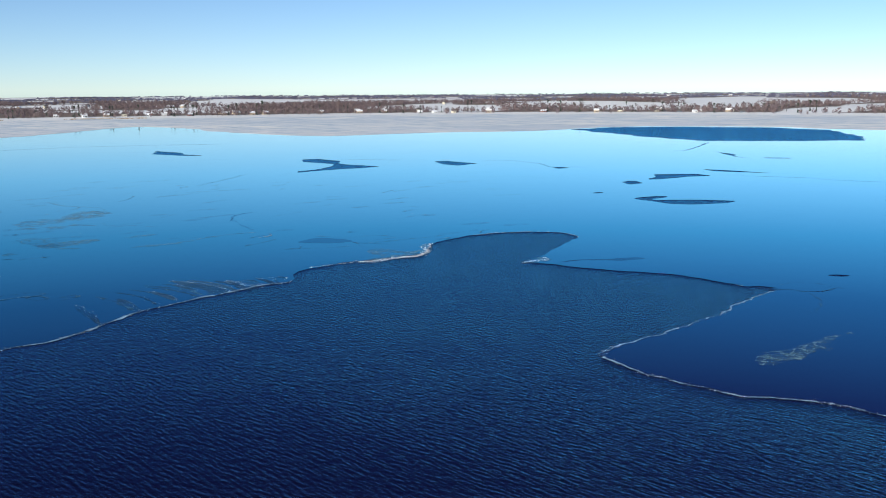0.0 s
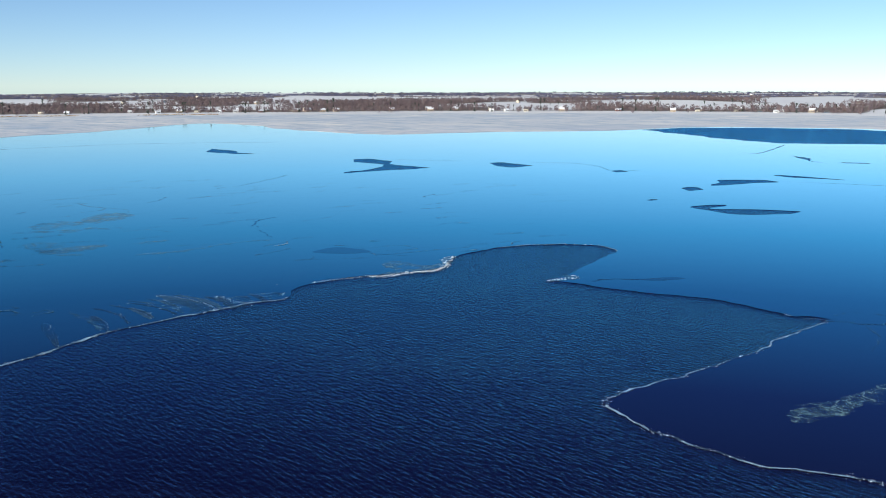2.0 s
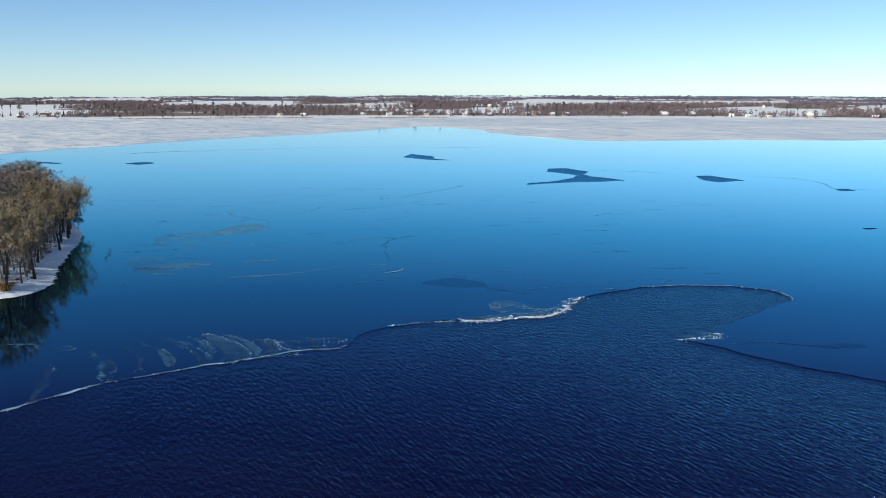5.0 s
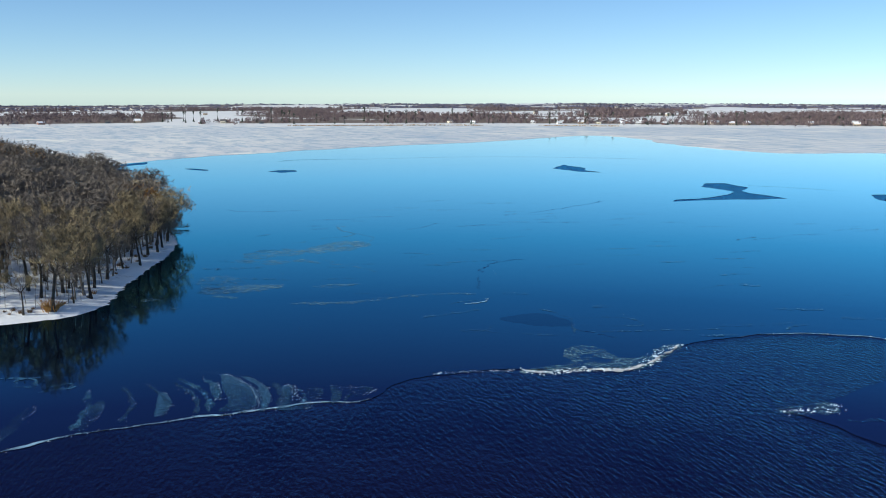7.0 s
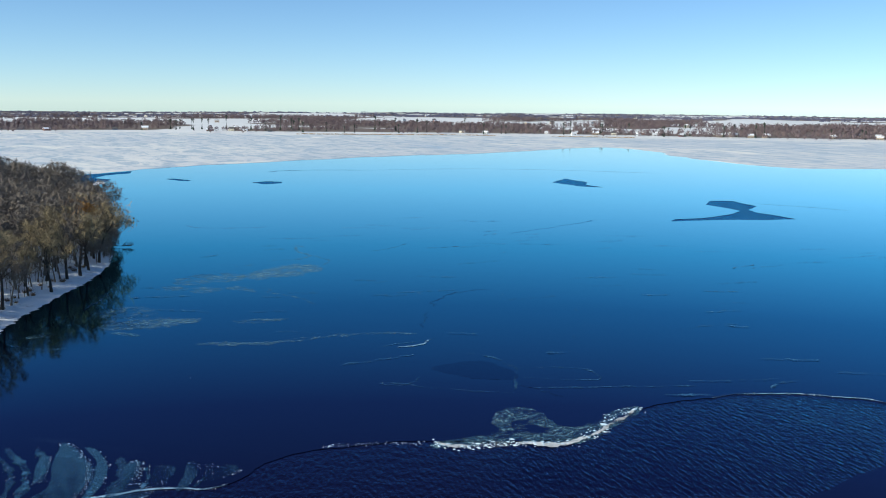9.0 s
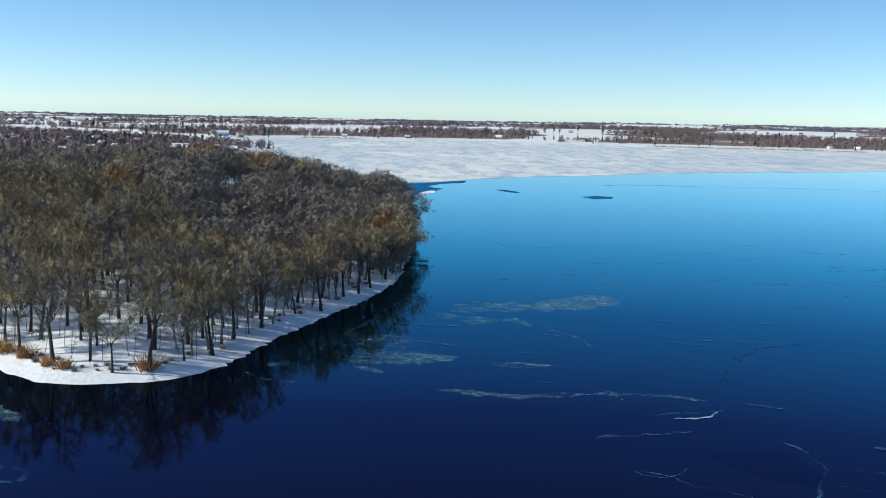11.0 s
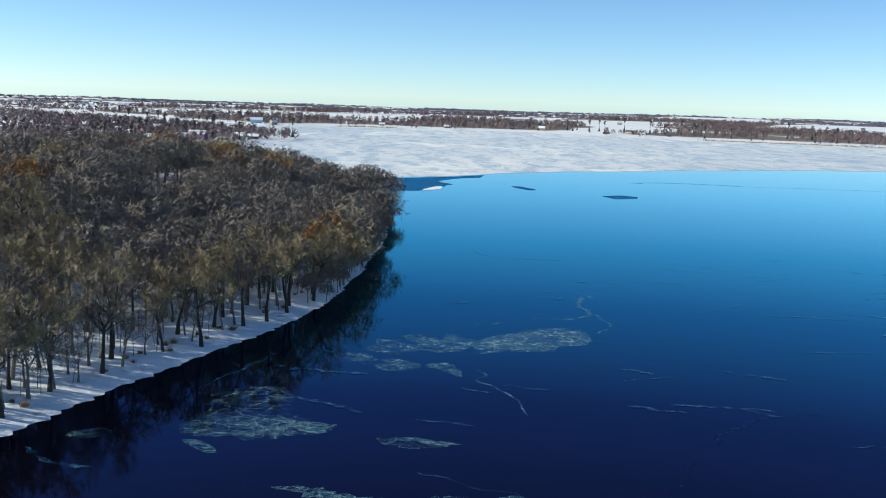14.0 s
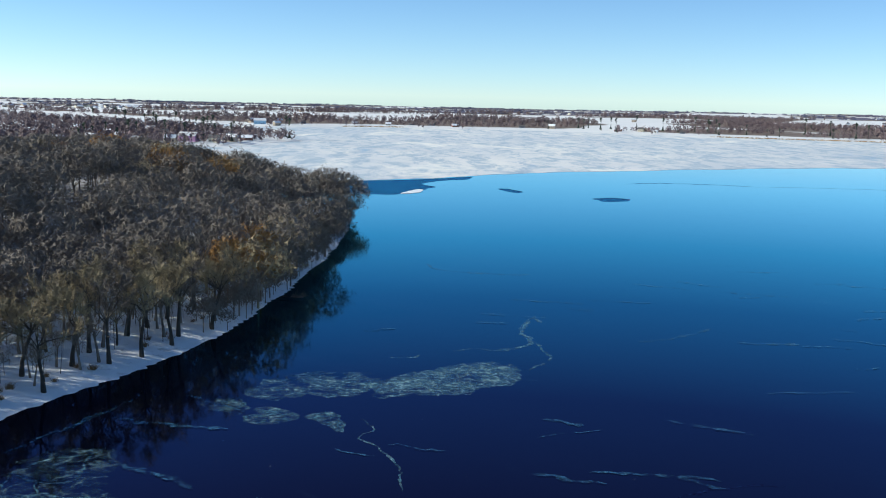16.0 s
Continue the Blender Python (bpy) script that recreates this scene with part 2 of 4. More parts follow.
def ragged(line, size, wave, closed=True):
    """Shifts a line sideways by noise of two sizes."""
    ahead = np.roll(line, -1, 0) - np.roll(line, 1, 0) if closed else np.gradient(line, axis=0)
    side = np.stack([-ahead[:, 1], ahead[:, 0]], 1) / (np.linalg.norm(ahead, axis=1)[:, None] + 1e-9)
    shift = [size * noise.noise((x / wave, y / wave, 3.1)) + 0.5 * size * noise.noise((x / wave * 3.7, y / wave * 3.7, 8.3)) for x, y in line]
    return line + side * np.array(shift)[:, None]


def inside(points, loop):
    x, y = points[:, 0:1], points[:, 1:2]
    a, b = loop, np.roll(loop, -1, 0)
    crosses = ((a[:, 1] > y) != (b[:, 1] > y)) & (x < (b[:, 0] - a[:, 0]) * (y - a[:, 1]) / (b[:, 1] - a[:, 1] + 1e-12) + a[:, 0])
    return crosses.sum(1) % 2 == 1


def shore_distance(points, loop):
    """Metres from each point to the loop: positive inside it."""
    a, b = loop, np.roll(loop, -1, 0)
    best = np.full(len(points), 1e9)
    for p, q in zip(a, b):
        d = q - p
        u = np.clip(((points - p) @ d) / (d @ d + 1e-12), 0, 1)
        best = np.minimum(best, np.hypot(*(points - p - u[:, None] * d).T))
    return np.where(inside(points, loop), best, -best)


def smooth(a, b, v):
    u = np.clip((v - a) / (b - a), 0, 1)
    return u * u * (3 - 2 * u)


def mesh_object(name, verts, faces, material, parent=None, label=""):
    me = bpy.data.meshes.new(name)
    me.from_pydata([tuple(map(float, v)) for v in verts] if not isinstance(verts, np.ndarray) else verts.tolist(), [], faces if isinstance(faces, list) else faces.tolist())
    me.materials.append(material)
    me.update()
    ob = new(name, me)
    if parent:
        ob.parent = parent
    if label:
        ob["label"] = label
    return ob


def part(name, bm, material, parent, label=""):
    me = bpy.data.meshes.new(name)
    bm.to_mesh(me)
    bm.free()
    me.materials.append(material)
    ob = new(name, me)
    ob.parent = parent
    if label:
        ob["label"] = label
    return ob


def sheet(name, outer, holes, z, material, thick=0.0):
    """A flat sheet with holes, with an edge wall of that thickness."""
    from mathutils.geometry import delaunay_2d_cdt
    points, edges = [], []
    for loop in (outer, *holes):
        k = len(points)
        points += [Vector(p) for p in loop]
        edges += [(k + i, k + (i + 1) % len(loop)) for i in range(len(loop))]
    verts, out_edges, faces, *_ = delaunay_2d_cdt(points, edges, [], 0, 1e-4)
    v = np.array([tuple(p) for p in verts])
    f = np.array(faces)
    mid = v[f].mean(1)
    keep = inside(mid, np.array(outer))
    for hole in holes:
        keep &= ~inside(mid, np.array(hole))
    f = f[keep].tolist()
    top = [(x, y, z) for x, y in v]
    if thick:
        used = {}
        for a, b, c in f:
            for e in ((a, b), (b, c), (c, a)):
                used[e] = 1
        k = len(top)
        top += [(x, y, z - thick) for x, y in v]
        f += [[a, a + k, b + k, b] for a, b in used if (b, a) not in used]
    return mesh_object(name, top, f, material)


def ribbon(line, width, z, seed=0, pinch=True):
    """Verts and faces of a flat strip along a line, its width uneven."""
    rng = np.random.default_rng(seed)
    ahead = np.gradient(line, axis=0)
    side = np.stack([-ahead[:, 1], ahead[:, 0]], 1) / (np.linalg.norm(ahead, axis=1)[:, None] + 1e-9)
    u = np.linspace(0, 1, len(line))
    w = width * (0.35 + 0.9 * rng.random(len(line)) * (0.6 + 0.4 * np.sin(u * 23 + seed)))
    if pinch:
        w *= np.clip(np.minimum(u, 1 - u) * 8, 0.08, 1)
    a, b = line + side * w[:, None] / 2, line - side * w[:, None] / 2
    n = len(line)
    zz = np.full((n, 1), z)
    verts = np.concatenate([np.hstack([a, zz]), np.hstack([b, zz])])
    faces = [[i, i + 1, n + i + 1, n + i] for i in range(n - 1)]
    return verts, faces


# ---- lake: open water, clear ice, snow-covered ice ----
OPEN_LEFT = [(-190, 130), (-130, 185), (-99, 217), (-88, 231), (-82, 253), (-71, 272), (-58, 289), (-50, 297), (-50, 312), (-40, 327), (-26, 337), (-13, 349), (-10, 371), (4, 391), (19, 399), (32, 400), (40, 395), (43, 385), (38, 371), (31, 354), (26, 339), (20, 330)]
OPEN_RIGHT = [(30, 324), (43, 315), (65, 305), (79, 288), (86, 283), (82, 277), (71, 263), (65, 253), (53, 239), (43, 228), (33, 219), (30, 212), (32, 206), (40, 194), (51, 183), (62, 180), (73, 172), (100, 150), (190, 110), (420, 60)]
edge_left = ragged(curve_through(OPEN_LEFT, 1.2, False), 1.1, 9, False)
edge_right = ragged(curve_through(OPEN_RIGHT, 1.2, False), 1.2, 8, False)
open_water = np.concatenate([edge_left, edge_right, [(520, -600), (-520, -600)]])


def pond(points, rough=2.0, wave=12):
    """The outline of a pool in the ice: pointed corners, uneven sides."""
    p = np.array(points, float)
    line = []
    for a, b in zip(p, np.roll(p, -1, 0)):
        count = max(2, int(np.linalg.norm(b - a) / 2.5))
        line += [a + (b - a) * u for u in np.arange(count) / count]
    line = np.array(line)
    line = 0.5 * line + 0.25 * (np.roll(line, 1, 0) + np.roll(line, -1, 0))
    return ragged(line, rough, wave)


PONDS = [
    pond([(-270, 900), (-279, 943), (-248, 916), (-240, 893), (-220, 878), (-236, 875)]),
    pond([(-127, 821), (-117, 828), (-94, 801), (-94, 779), (-86, 765), (-72, 754), (-59, 742), (-70, 729), (-85, 720), (-100, 704), (-110, 691), (-112, 703), (-102, 716), (-95, 741), (-95, 767), (-103, 777), (-122, 792)], 1.2),
    pond([(-22, 791), (-13, 797), (11, 766), (-3, 747), (-15, 760)]),
    pond([(143, 1377), (205, 1440), (300, 1446), (410, 1400), (455, 1320), (432, 1141), (405, 1058), (320, 1056), (248, 1070), (220, 1115), (180, 1240)], 8, 40),
    pond([(121, 664), (149, 665), (156, 652), (138, 643), (125, 632), (111, 625), (120, 644)]),
    pond([(93, 611), (101, 618), (105, 604), (96, 594)]),
    pond([(160, 701), (167, 700), (185, 683), (198, 667), (180, 677), (167, 685)], 1.0),
    pond([(86, 521), (97, 530), (105, 531), (104, 525), (93, 515.2), (96.5, 511.8), (117, 512.7), (134, 506.3), (126.5, 496.7), (109.6, 490.6), (100, 494.6), (91.7, 506.8), (87, 515)], 0.8),
    pond([(107, 304), (111, 306), (116, 303), (111, 301)], 0.5),
    pond([(-439, 756), (-440, 772), (-428, 776), (-419, 765), (-422, 749)], 1.0),
    pond([(-512, 744), (-510, 751), (-488, 745), (-483, 737), (-495, 737)], 1.0),
    pond([(-583, 655), (-593, 677), (-588, 718), (-590, 756), (-595, 788), (-576, 770), (-572, 739), (-556, 717), (-536, 713), (-522, 696), (-501, 661), (-511, 645), (-535, 640)], 1.5),
    pond([(61, 724), (69, 732), (74, 720), (66, 714)], 1.0),
    pond([(68, 548), (72, 552), (76, 551), (71, 545)], 0.6),
    pond([(214, 872), (221, 868), (221, 846), (216, 838)], 2.0),
    pond([(233, 815), (252, 809), (252, 803), (234, 807)], 1.0),
    pond([(78.5, 285.5), (82, 288.2), (86, 286.5), (88, 283.8), (86.8, 284)], 0.3),
]
SNOW_EDGE = [(-760, 640), (-640, 640), (-592, 655), (-597, 697), (-592, 745), (-600, 795), (-609, 850), (-606, 930), (-594, 1030), (-575, 1150), (-540, 1255), (-520, 1390), (-500, 1560), (-400, 1495), (-330, 1385), (-250, 1290), (-168, 1226), (-95, 1270), (-30, 1305), (70, 1330), (135, 1378), (205, 1455), (300, 1462), (420, 1415), (480, 1330), (620, 1250), (900, 1250)]
snow_edge = ragged(curve_through(SNOW_EDGE, 6, False), 7, 45, False)

wide = [(-2600, -700), (1700, -700), (1700, 2400), (-2600, 2400)]
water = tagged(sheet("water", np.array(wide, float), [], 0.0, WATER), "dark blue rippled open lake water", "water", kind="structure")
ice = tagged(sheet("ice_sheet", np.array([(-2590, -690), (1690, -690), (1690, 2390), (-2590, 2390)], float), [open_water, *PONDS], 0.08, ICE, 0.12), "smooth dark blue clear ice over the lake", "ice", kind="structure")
snow_ice = tagged(sheet("snow_covered_ice", np.concatenate([snow_edge, [(1680, 1300), (1680, 2380), (-2580, 2380), (-2580, 600), (-900, 600)]]), [], 0.16, SNOW_ICE, 0.07), "white wind-streaked snow lying on lake ice", "snow", kind="structure")

# ---- land ----
FAR_SHORE = [(-1560, 1130), (-1575, 1290), (-1490, 1400), (-1400, 1550), (-1270, 1630), (-1130, 1720), (-920, 1900), (-690, 2010), (-460, 2070), (-230, 2160), (0, 2185), (230, 2160), (440, 2090), (770, 1900), (1100, 1650), (1400, 1300)]
LAKE = FAR_SHORE + [(1650, 700), (1500, -300), (600, -650), (-300, -600), (-600, -200), (-860, 200), (-860, 480), (-915, 620), (-975, 713), (-1008, 791), (-1088, 893), (-1130, 935), (-1250, 950), (-1450, 930), (-1700, 880), (-2100, 830), (-2330, 800), (-2440, 870), (-2300, 965), (-1900, 1010), (-1650, 1085)]
lake_loop = ragged(curve_through(LAKE, 30), 10, 90)


CENTRE = np.array((0.0, 220.0))
CLEARINGS = [(8, 3150, 8, 300), (-17, 2800, 6, 330), (60, 2400, 8, 150), (53, 2850, 5, 170), (66, 3350, 4, 130), (31, 2900, 4, 300), (42, 2700, 4, 260), (38, 4000, 3, 160), (-6, 2420, 4, 110), (-9, 2340, 3, 120), (-15, 2300, 3, 120), (24, 2600, 3.5, 160)]


def land_height(points):
    d = -shore_distance(points, lake_loop)
    waves = np.array([noise.noise((x / 420, y / 420, 0.7)) for x, y in points])
    rel = points - CENTRE
    r, a = np.hypot(rel[:, 0], rel[:, 1]), np.degrees(np.arctan2(-rel[:, 0], rel[:, 1]))
    slope = 0.0052 - 0.0062 * smooth(20, 55, a)
    rise = np.where(d > 0, 0.3 + 2.0 * smooth(0, 25, d) + 4 * smooth(20, 250, d) + slope * d, np.maximum(-4, 0.06 * d))
    rel = points - CENTRE
    r, a = np.hypot(rel[:, 0], rel[:, 1]), np.degrees(np.arctan2(-rel[:, 0], rel[:, 1]))
    for ca, cr, ha, hr in CLEARINGS:
        rise = rise + np.where(d > 0, 5 * smooth(1.6, 0.7, np.abs(a - ca) / ha) * smooth(cr - hr, cr + hr, r) * smooth(cr + 4 * hr, cr + 1.2 * hr, r), 0)
    return rise + np.clip(waves, -1, 1) * 4 * smooth(120, 700, d), d


angles = np.radians(np.linspace(0, 360, 361)[:-1])
radii = np.concatenate([np.linspace(300, 3000, 100), np.linspace(3050, 5150, 36)])
gx = CENTRE[0] - np.sin(angles)[None] * radii[:, None]
gy = CENTRE[1] + np.cos(angles)[None] * radii[:, None]
flat = np.stack([gx.ravel(), gy.ravel()], 1)
gz, gd = land_height(flat)
na = len(angles)
quads = [[i * na + j, i * na + (j + 1) % na, (i + 1) * na + (j + 1) % na, (i + 1) * na + j] for i in range(len(radii) - 1) for j in range(na)]
ground = tagged(mesh_object("ground", np.hstack([flat, gz[:, None]]), quads, LAND), "rolling farmland with snowy fields and brown woods", "ground", kind="structure")
for poly in ground.data.polygons:
    poly.use_smooth = True



def field_cover(points, d):
    """How far the ground is open snow: the clearings and a strip along the shore."""
    rel = points - CENTRE
    r, a = np.hypot(rel[:, 0], rel[:, 1]), np.degrees(np.arctan2(-rel[:, 0], rel[:, 1]))
    patch = np.array([noise.noise((x / 260, y / 260, 9.2)) for x, y in points])
    cover = np.maximum(0.85 * smooth(95, 45, d), 0.75 * smooth(0.0, -0.22, patch))
    cover = np.maximum(cover, 0.62 * smooth(62, 64, a) * smooth(79, 77, a) * smooth(2580, 2640, r) * smooth(3120, 3040, r))
    for ca, cr, ha, hr in CLEARINGS:
        cover = np.maximum(cover, smooth(1.25, 0.85, ((a - ca) / ha) ** 2 + ((r - cr) / hr) ** 2))
    return cover


cover_layer = ground.data.attributes.new("field", "FLOAT", "POINT")
cover_layer.data.foreach_set("value", field_cover(flat, gd))
PEN = [(-156, 330), (-156, 321), (-160, 311), (-166, 302), (-180, 297), (-197, 295), (-212, 291), (-250, 283), (-330, 272), (-480, 262), (-900, 250), (-900, 640), (-760, 615), (-620, 600), (-500, 596), (-434, 590), (-390, 566), (-333, 526), (-294, 495), (-260, 466), (-238, 447), (-224, 432), (-209, 412), (-195, 389), (-180, 365), (-165, 345)]
pen_loop = ragged(curve_through(PEN, 3), 1.6, 14)


def peninsula_height(points):
    d = shore_distance(points, pen_loop)
    rough = np.array([noise.noise((x / 30, y / 30, 5.7)) for x, y in points])
    inland = smooth(-215, -350, points[:, 0] + 0.35 * (points[:, 1] - 400))
    z = np.where(d > 0, 0.18 + 1.1 * smooth(0.5, 9, d) + 1.6 * smooth(8, 30, d), np.maximum(-2, 0.25 * d))
    return z + np.where(d > 0, inland * 13.5 * smooth(4, 90, d) * (1 - 0.8 * smooth(-420, -680, points[:, 0])) + rough * 0.7 * smooth(4, 25, d), 0), d


xs, ys = np.linspace(-905, -145, 305), np.linspace(245, 645, 161)
grid = np.stack(np.meshgrid(xs, ys), -1).reshape(-1, 2)
pz, pd = peninsula_height(grid)
nx = len(xs)
quads = [[j * nx + i, j * nx + i + 1, (j + 1) * nx + i + 1, (j + 1) * nx + i] for j in range(len(ys) - 1) for i in range(nx - 1)]
quads = [q for q in quads if max(pd[k] for k in q) > -6]
peninsula = tagged(mesh_object("peninsula_ground", np.hstack([grid, pz[:, None]]), quads, SNOW), "snow-covered wooded peninsula with a low bank", "ground", kind="structure")
for poly in peninsula.data.polygons:
    poly.use_smooth = True

# shade painted into the snow as speckled brown where the wood is dense
shade_layer = peninsula.data.attributes.new("litter_shade", "FLOAT", "POINT")
shade_layer.data.foreach_set("value", 0.92 * smooth(30, 75, pd) * smooth(-235, -300, grid[:, 0] + 0.5 * (grid[:, 1] - 400)))


# ---- trees ----
def tube(verts, faces, p, q, r0, r1, sides):
    """A tapered limb from p to q; a point at the end where r1 is nought."""
    axis = (q - p) / (np.linalg.norm(q - p) + 1e-9)
    u = np.cross(axis, (0.3, 0.9, 0.2))
    u /= np.linalg.norm(u) + 1e-9
    w = np.cross(axis, u)
    k = len(verts)
    ring = [math.cos(2 * math.pi * i / sides) * u + math.sin(2 * math.pi * i / sides) * w for i in range(sides)]
    verts += [p + r0 * e for e in ring]
    if r1 > 0:
        verts += [q + r1 * e for e in ring]
        faces += [[k + i, k + (i + 1) % sides, k + sides + (i + 1) % sides, k + sides + i] for i in range(sides)]
    else:
        verts.append(q)
        faces += [[k + i, k + (i + 1) % sides, k + sides] for i in range(sides)]


def unit(v):
    return v / (np.linalg.norm(v) + 1e-9)


def spray(verts, faces, foot, axis, face_to, length, width, rng):
    """A twig with two side shoots: three tapering slivers that turn their broad side to face_to."""
    k = len(verts)
    side = np.cross(axis, face_to)
    side /= np.linalg.norm(side) + 1e-9
    a, b = foot - side * width / 2, foot + side * width / 2
    mid = foot + axis * length * 0.4
    lift = np.asarray(face_to) * length * rng.uniform(-0.12, 0.12)
    verts += [a, b, foot + axis * length, mid, mid + axis * width * 1.6, mid + (axis * 0.75 + side * 0.75) * length * 0.5 + lift, mid + (axis * 0.75 - side * 0.75) * length * 0.5 - lift]
    faces += [[k, k + 1, k + 2], [k + 3, k + 5, k + 4], [k + 3, k + 4, k + 6]]


def bare_tree(seed, height, spread, twigs, fork=0.50):
    """A leafless oak: trunk and bent limbs, and a domed crown of branches and twigs."""
    rng = np.random.default_rng(seed)
    tv, tf, cv, cf = [], [], [], []
    top = height * fork
    at, way, r = np.zeros(3), unit(np.array((0, 0, 1.0)) + rng.normal(0, 0.07, 3)), height * 0.020 + 0.07
    for k in range(3):
        nxt = at + way * top / 3
        tube(tv, tf, at - (0, 0, 0.4 if k == 0 else 0), nxt, r * (1.35 if k == 0 else 1), r * 0.86, 6)
        at, r = nxt, r * 0.86
        way = unit(way + rng.normal(0, 0.09, 3))
    nodes = []
    limbs = int(rng.integers(6, 9))
    for k in range(limbs):
        turn = 2 * math.pi * (k + rng.random() * 0.7) / limbs
        up = rng.uniform(0.5, 1.6) if k else 3.0
        out = unit(np.array((math.cos(turn), math.sin(turn), up)))
        p, rr = at - way * (0 if k < 4 else rng.random() * top * 0.16), r * rng.uniform(0.5, 0.75)
        length = (spread * 1.1 if up < 1 else height - top) * rng.uniform(0.75, 0.95)
        for j in range(4):
            q = p + out * length / 4
            tube(tv, tf, p, q, rr, rr * 0.66, 4)
            p, rr = q, max(rr * 0.66, 0.045)
            out = unit(out + rng.normal(0, 0.26, 3) + (0, 0, 0.06))
            for _ in range((1, 2, 2, 4)[j]):
                nodes.append((p, unit(out + rng.normal(0, 0.6, 3) + (0, 0, 0.18)), rr * 0.75, spread * rng.uniform(0.25, 0.48)))
    tips = []
    for p, out, rr, length in nodes:
        mid = p + out * length * 0.5
        tube(tv, tf, p, mid, max(rr, 0.055), max(rr * 0.6, 0.035), 3)
        out = unit(out + rng.normal(0, 0.35, 3) + (0, 0, 0.10))
        end = mid + out * length * 0.5
        tube(cv, cf, mid, end, max(rr * 0.6, 0.035), 0, 3)
        tips.append((p, mid, end, out))
    heart = np.array((0, 0, height * 0.58))
    for _ in range(twigs):
        p, mid, end, out = tips[rng.integers(len(tips))]
        u = rng.random() ** 0.5
        start = p + (mid - p) * u * 2 if u < 0.5 else mid + (end - mid) * (u * 2 - 1)
        away_from_heart = unit(start - heart + rng.normal(0, 1.5, 3))
        axis = unit(out * 0.8 + rng.normal(0, 0.6, 3) + (0, 0, 0.35))
        spray(cv, cf, start, axis, away_from_heart, rng.uniform(1.0, 2.4), rng.uniform(0.065, 0.11), rng)
    return np.array(tv), tf, np.array(cv), cf


def hill_tree(seed, height, spread, twigs):
    """A leafless tree seen from above in the woods: stem, limbs and a domed brush of twigs."""
    rng = np.random.default_rng(seed)
    v, f = [], []
    low = height * 0.4
    tube(v, f, np.array((0, 0, -0.5)), np.array((0, 0, low)), 0.3, 0.22, 4)
    lobes = rng.normal(0, 1, (7, 3))
    lobes /= np.linalg.norm(lobes, axis=1)[:, None]
    lobes[:, 2] = np.abs(lobes[:, 2])
    for k in range(6):
        turn = 2 * math.pi * (k + rng.random() * 0.6) / 6
        end = np.array((math.cos(turn) * spread * 0.7, math.sin(turn) * spread * 0.7, height * rng.uniform(0.65, 0.85)))
        tube(v, f, np.array((0, 0, low * rng.uniform(0.8, 1))), end, 0.16, 0, 3)
    for _ in range(twigs):
        turn, up = rng.random() * 2 * math.pi, rng.uniform(-0.2, 1.0)
        across = math.sqrt(max(0.0, 1 - up * up))
        way = np.array((math.cos(turn) * across, math.sin(turn) * across, up))
        lumpy = 0.74 + 0.26 * float(np.max(lobes @ way)) + rng.normal(0, 0.04) - 0.22 * rng.random() ** 3
        tip = way * (spread, spread, height * 0.40) * lumpy + (0, 0, height * 0.58)
        axis = unit(way * 0.55 + rng.normal(0, 0.6, 3) + (0, 0, 0.25))
        length = rng.uniform(1.4, 2.9)
        spray(v, f, tip - axis * length, axis, unit(way + rng.normal(0, 0.3, 3)), length, rng.uniform(0.14, 0.23), rng)
    return np.array(v), f


def simple_tree(seed, height, spread, tufts, size):
    """A far tree: stem and a rounded open crown of tufts."""
    rng = np.random.default_rng(seed)
    v, f = [], []
    tube(v, f, np.array((0, 0, -0.5)), np.array((0, 0, height * 0.6)), 0.45, 0, 3)
    stretch = rng.uniform(0.8, 1.2, 2)
    for _ in range(tufts):
        turn, up = rng.random() * 2 * math.pi, rng.uniform(-0.92, 1.0)
        across = math.sqrt(1 - up * up)
        way = np.array((math.cos(turn) * across, math.sin(turn) * across, up))
        spot = way * (spread * stretch[0], spread * stretch[1], height * 0.46) * rng.uniform(0.7, 1.08) + (0, 0, height * 0.52)
        a = unit(np.cross(way, rng.normal(0, 1, 3)))
        b = np.cross(way, a)
        k = len(v)
        v += [spot + a * size * rng.uniform(0.7, 1.2), spot - a * size * 0.5 + b * size * rng.uniform(0.5, 1.0), spot - a * size * 0.5 - b * size * rng.uniform(0.5, 1.0)]
        f.append([k, k + 1, k + 2])
    return np.array(v), f


def planted(name, kinds, places, material_of, label, category):
    """Many plants of some kinds in one mesh. kinds: (verts, faces); places: x, y, z, turn, size, kind."""
    all_v, all_f, k = [], [], 0
    for x, y, z, turn, size, kind in places:
        v, f = kinds[int(kind)]
        c, s = math.cos(turn) * size, math.sin(turn) * size
        w = np.stack([v[:, 0] * c - v[:, 1] * s + x, v[:, 0] * s + v[:, 1] * c + y, v[:, 2] * size + z], 1)
        all_v.append(w)
        all_f += [[i + k for i in face] for face in f]
        k += len(v)
    return tagged(mesh_object(name, np.concatenate(all_v), all_f, material_of), label, category, kind="stuff")


def scattered(count, low, high, gap, seed, allowed):
    """Random places with a least gap between them, where allowed."""
    rng = np.random.default_rng(seed)
    cells, out = {}, []
    points = rng.uniform(low, high, (count, 2))
    points = points[allowed(points)]
    for p in points:
        c = (int(p[0] // gap), int(p[1] // gap))
        if any(np.hypot(*(p - q)) < gap for i in (-1, 0, 1) for j in (-1, 0, 1) for q in cells.get((c[0] + i, c[1] + j), ())):
            continue
        cells.setdefault(c, []).append(p)
        out.append(p)
    return np.array(out)


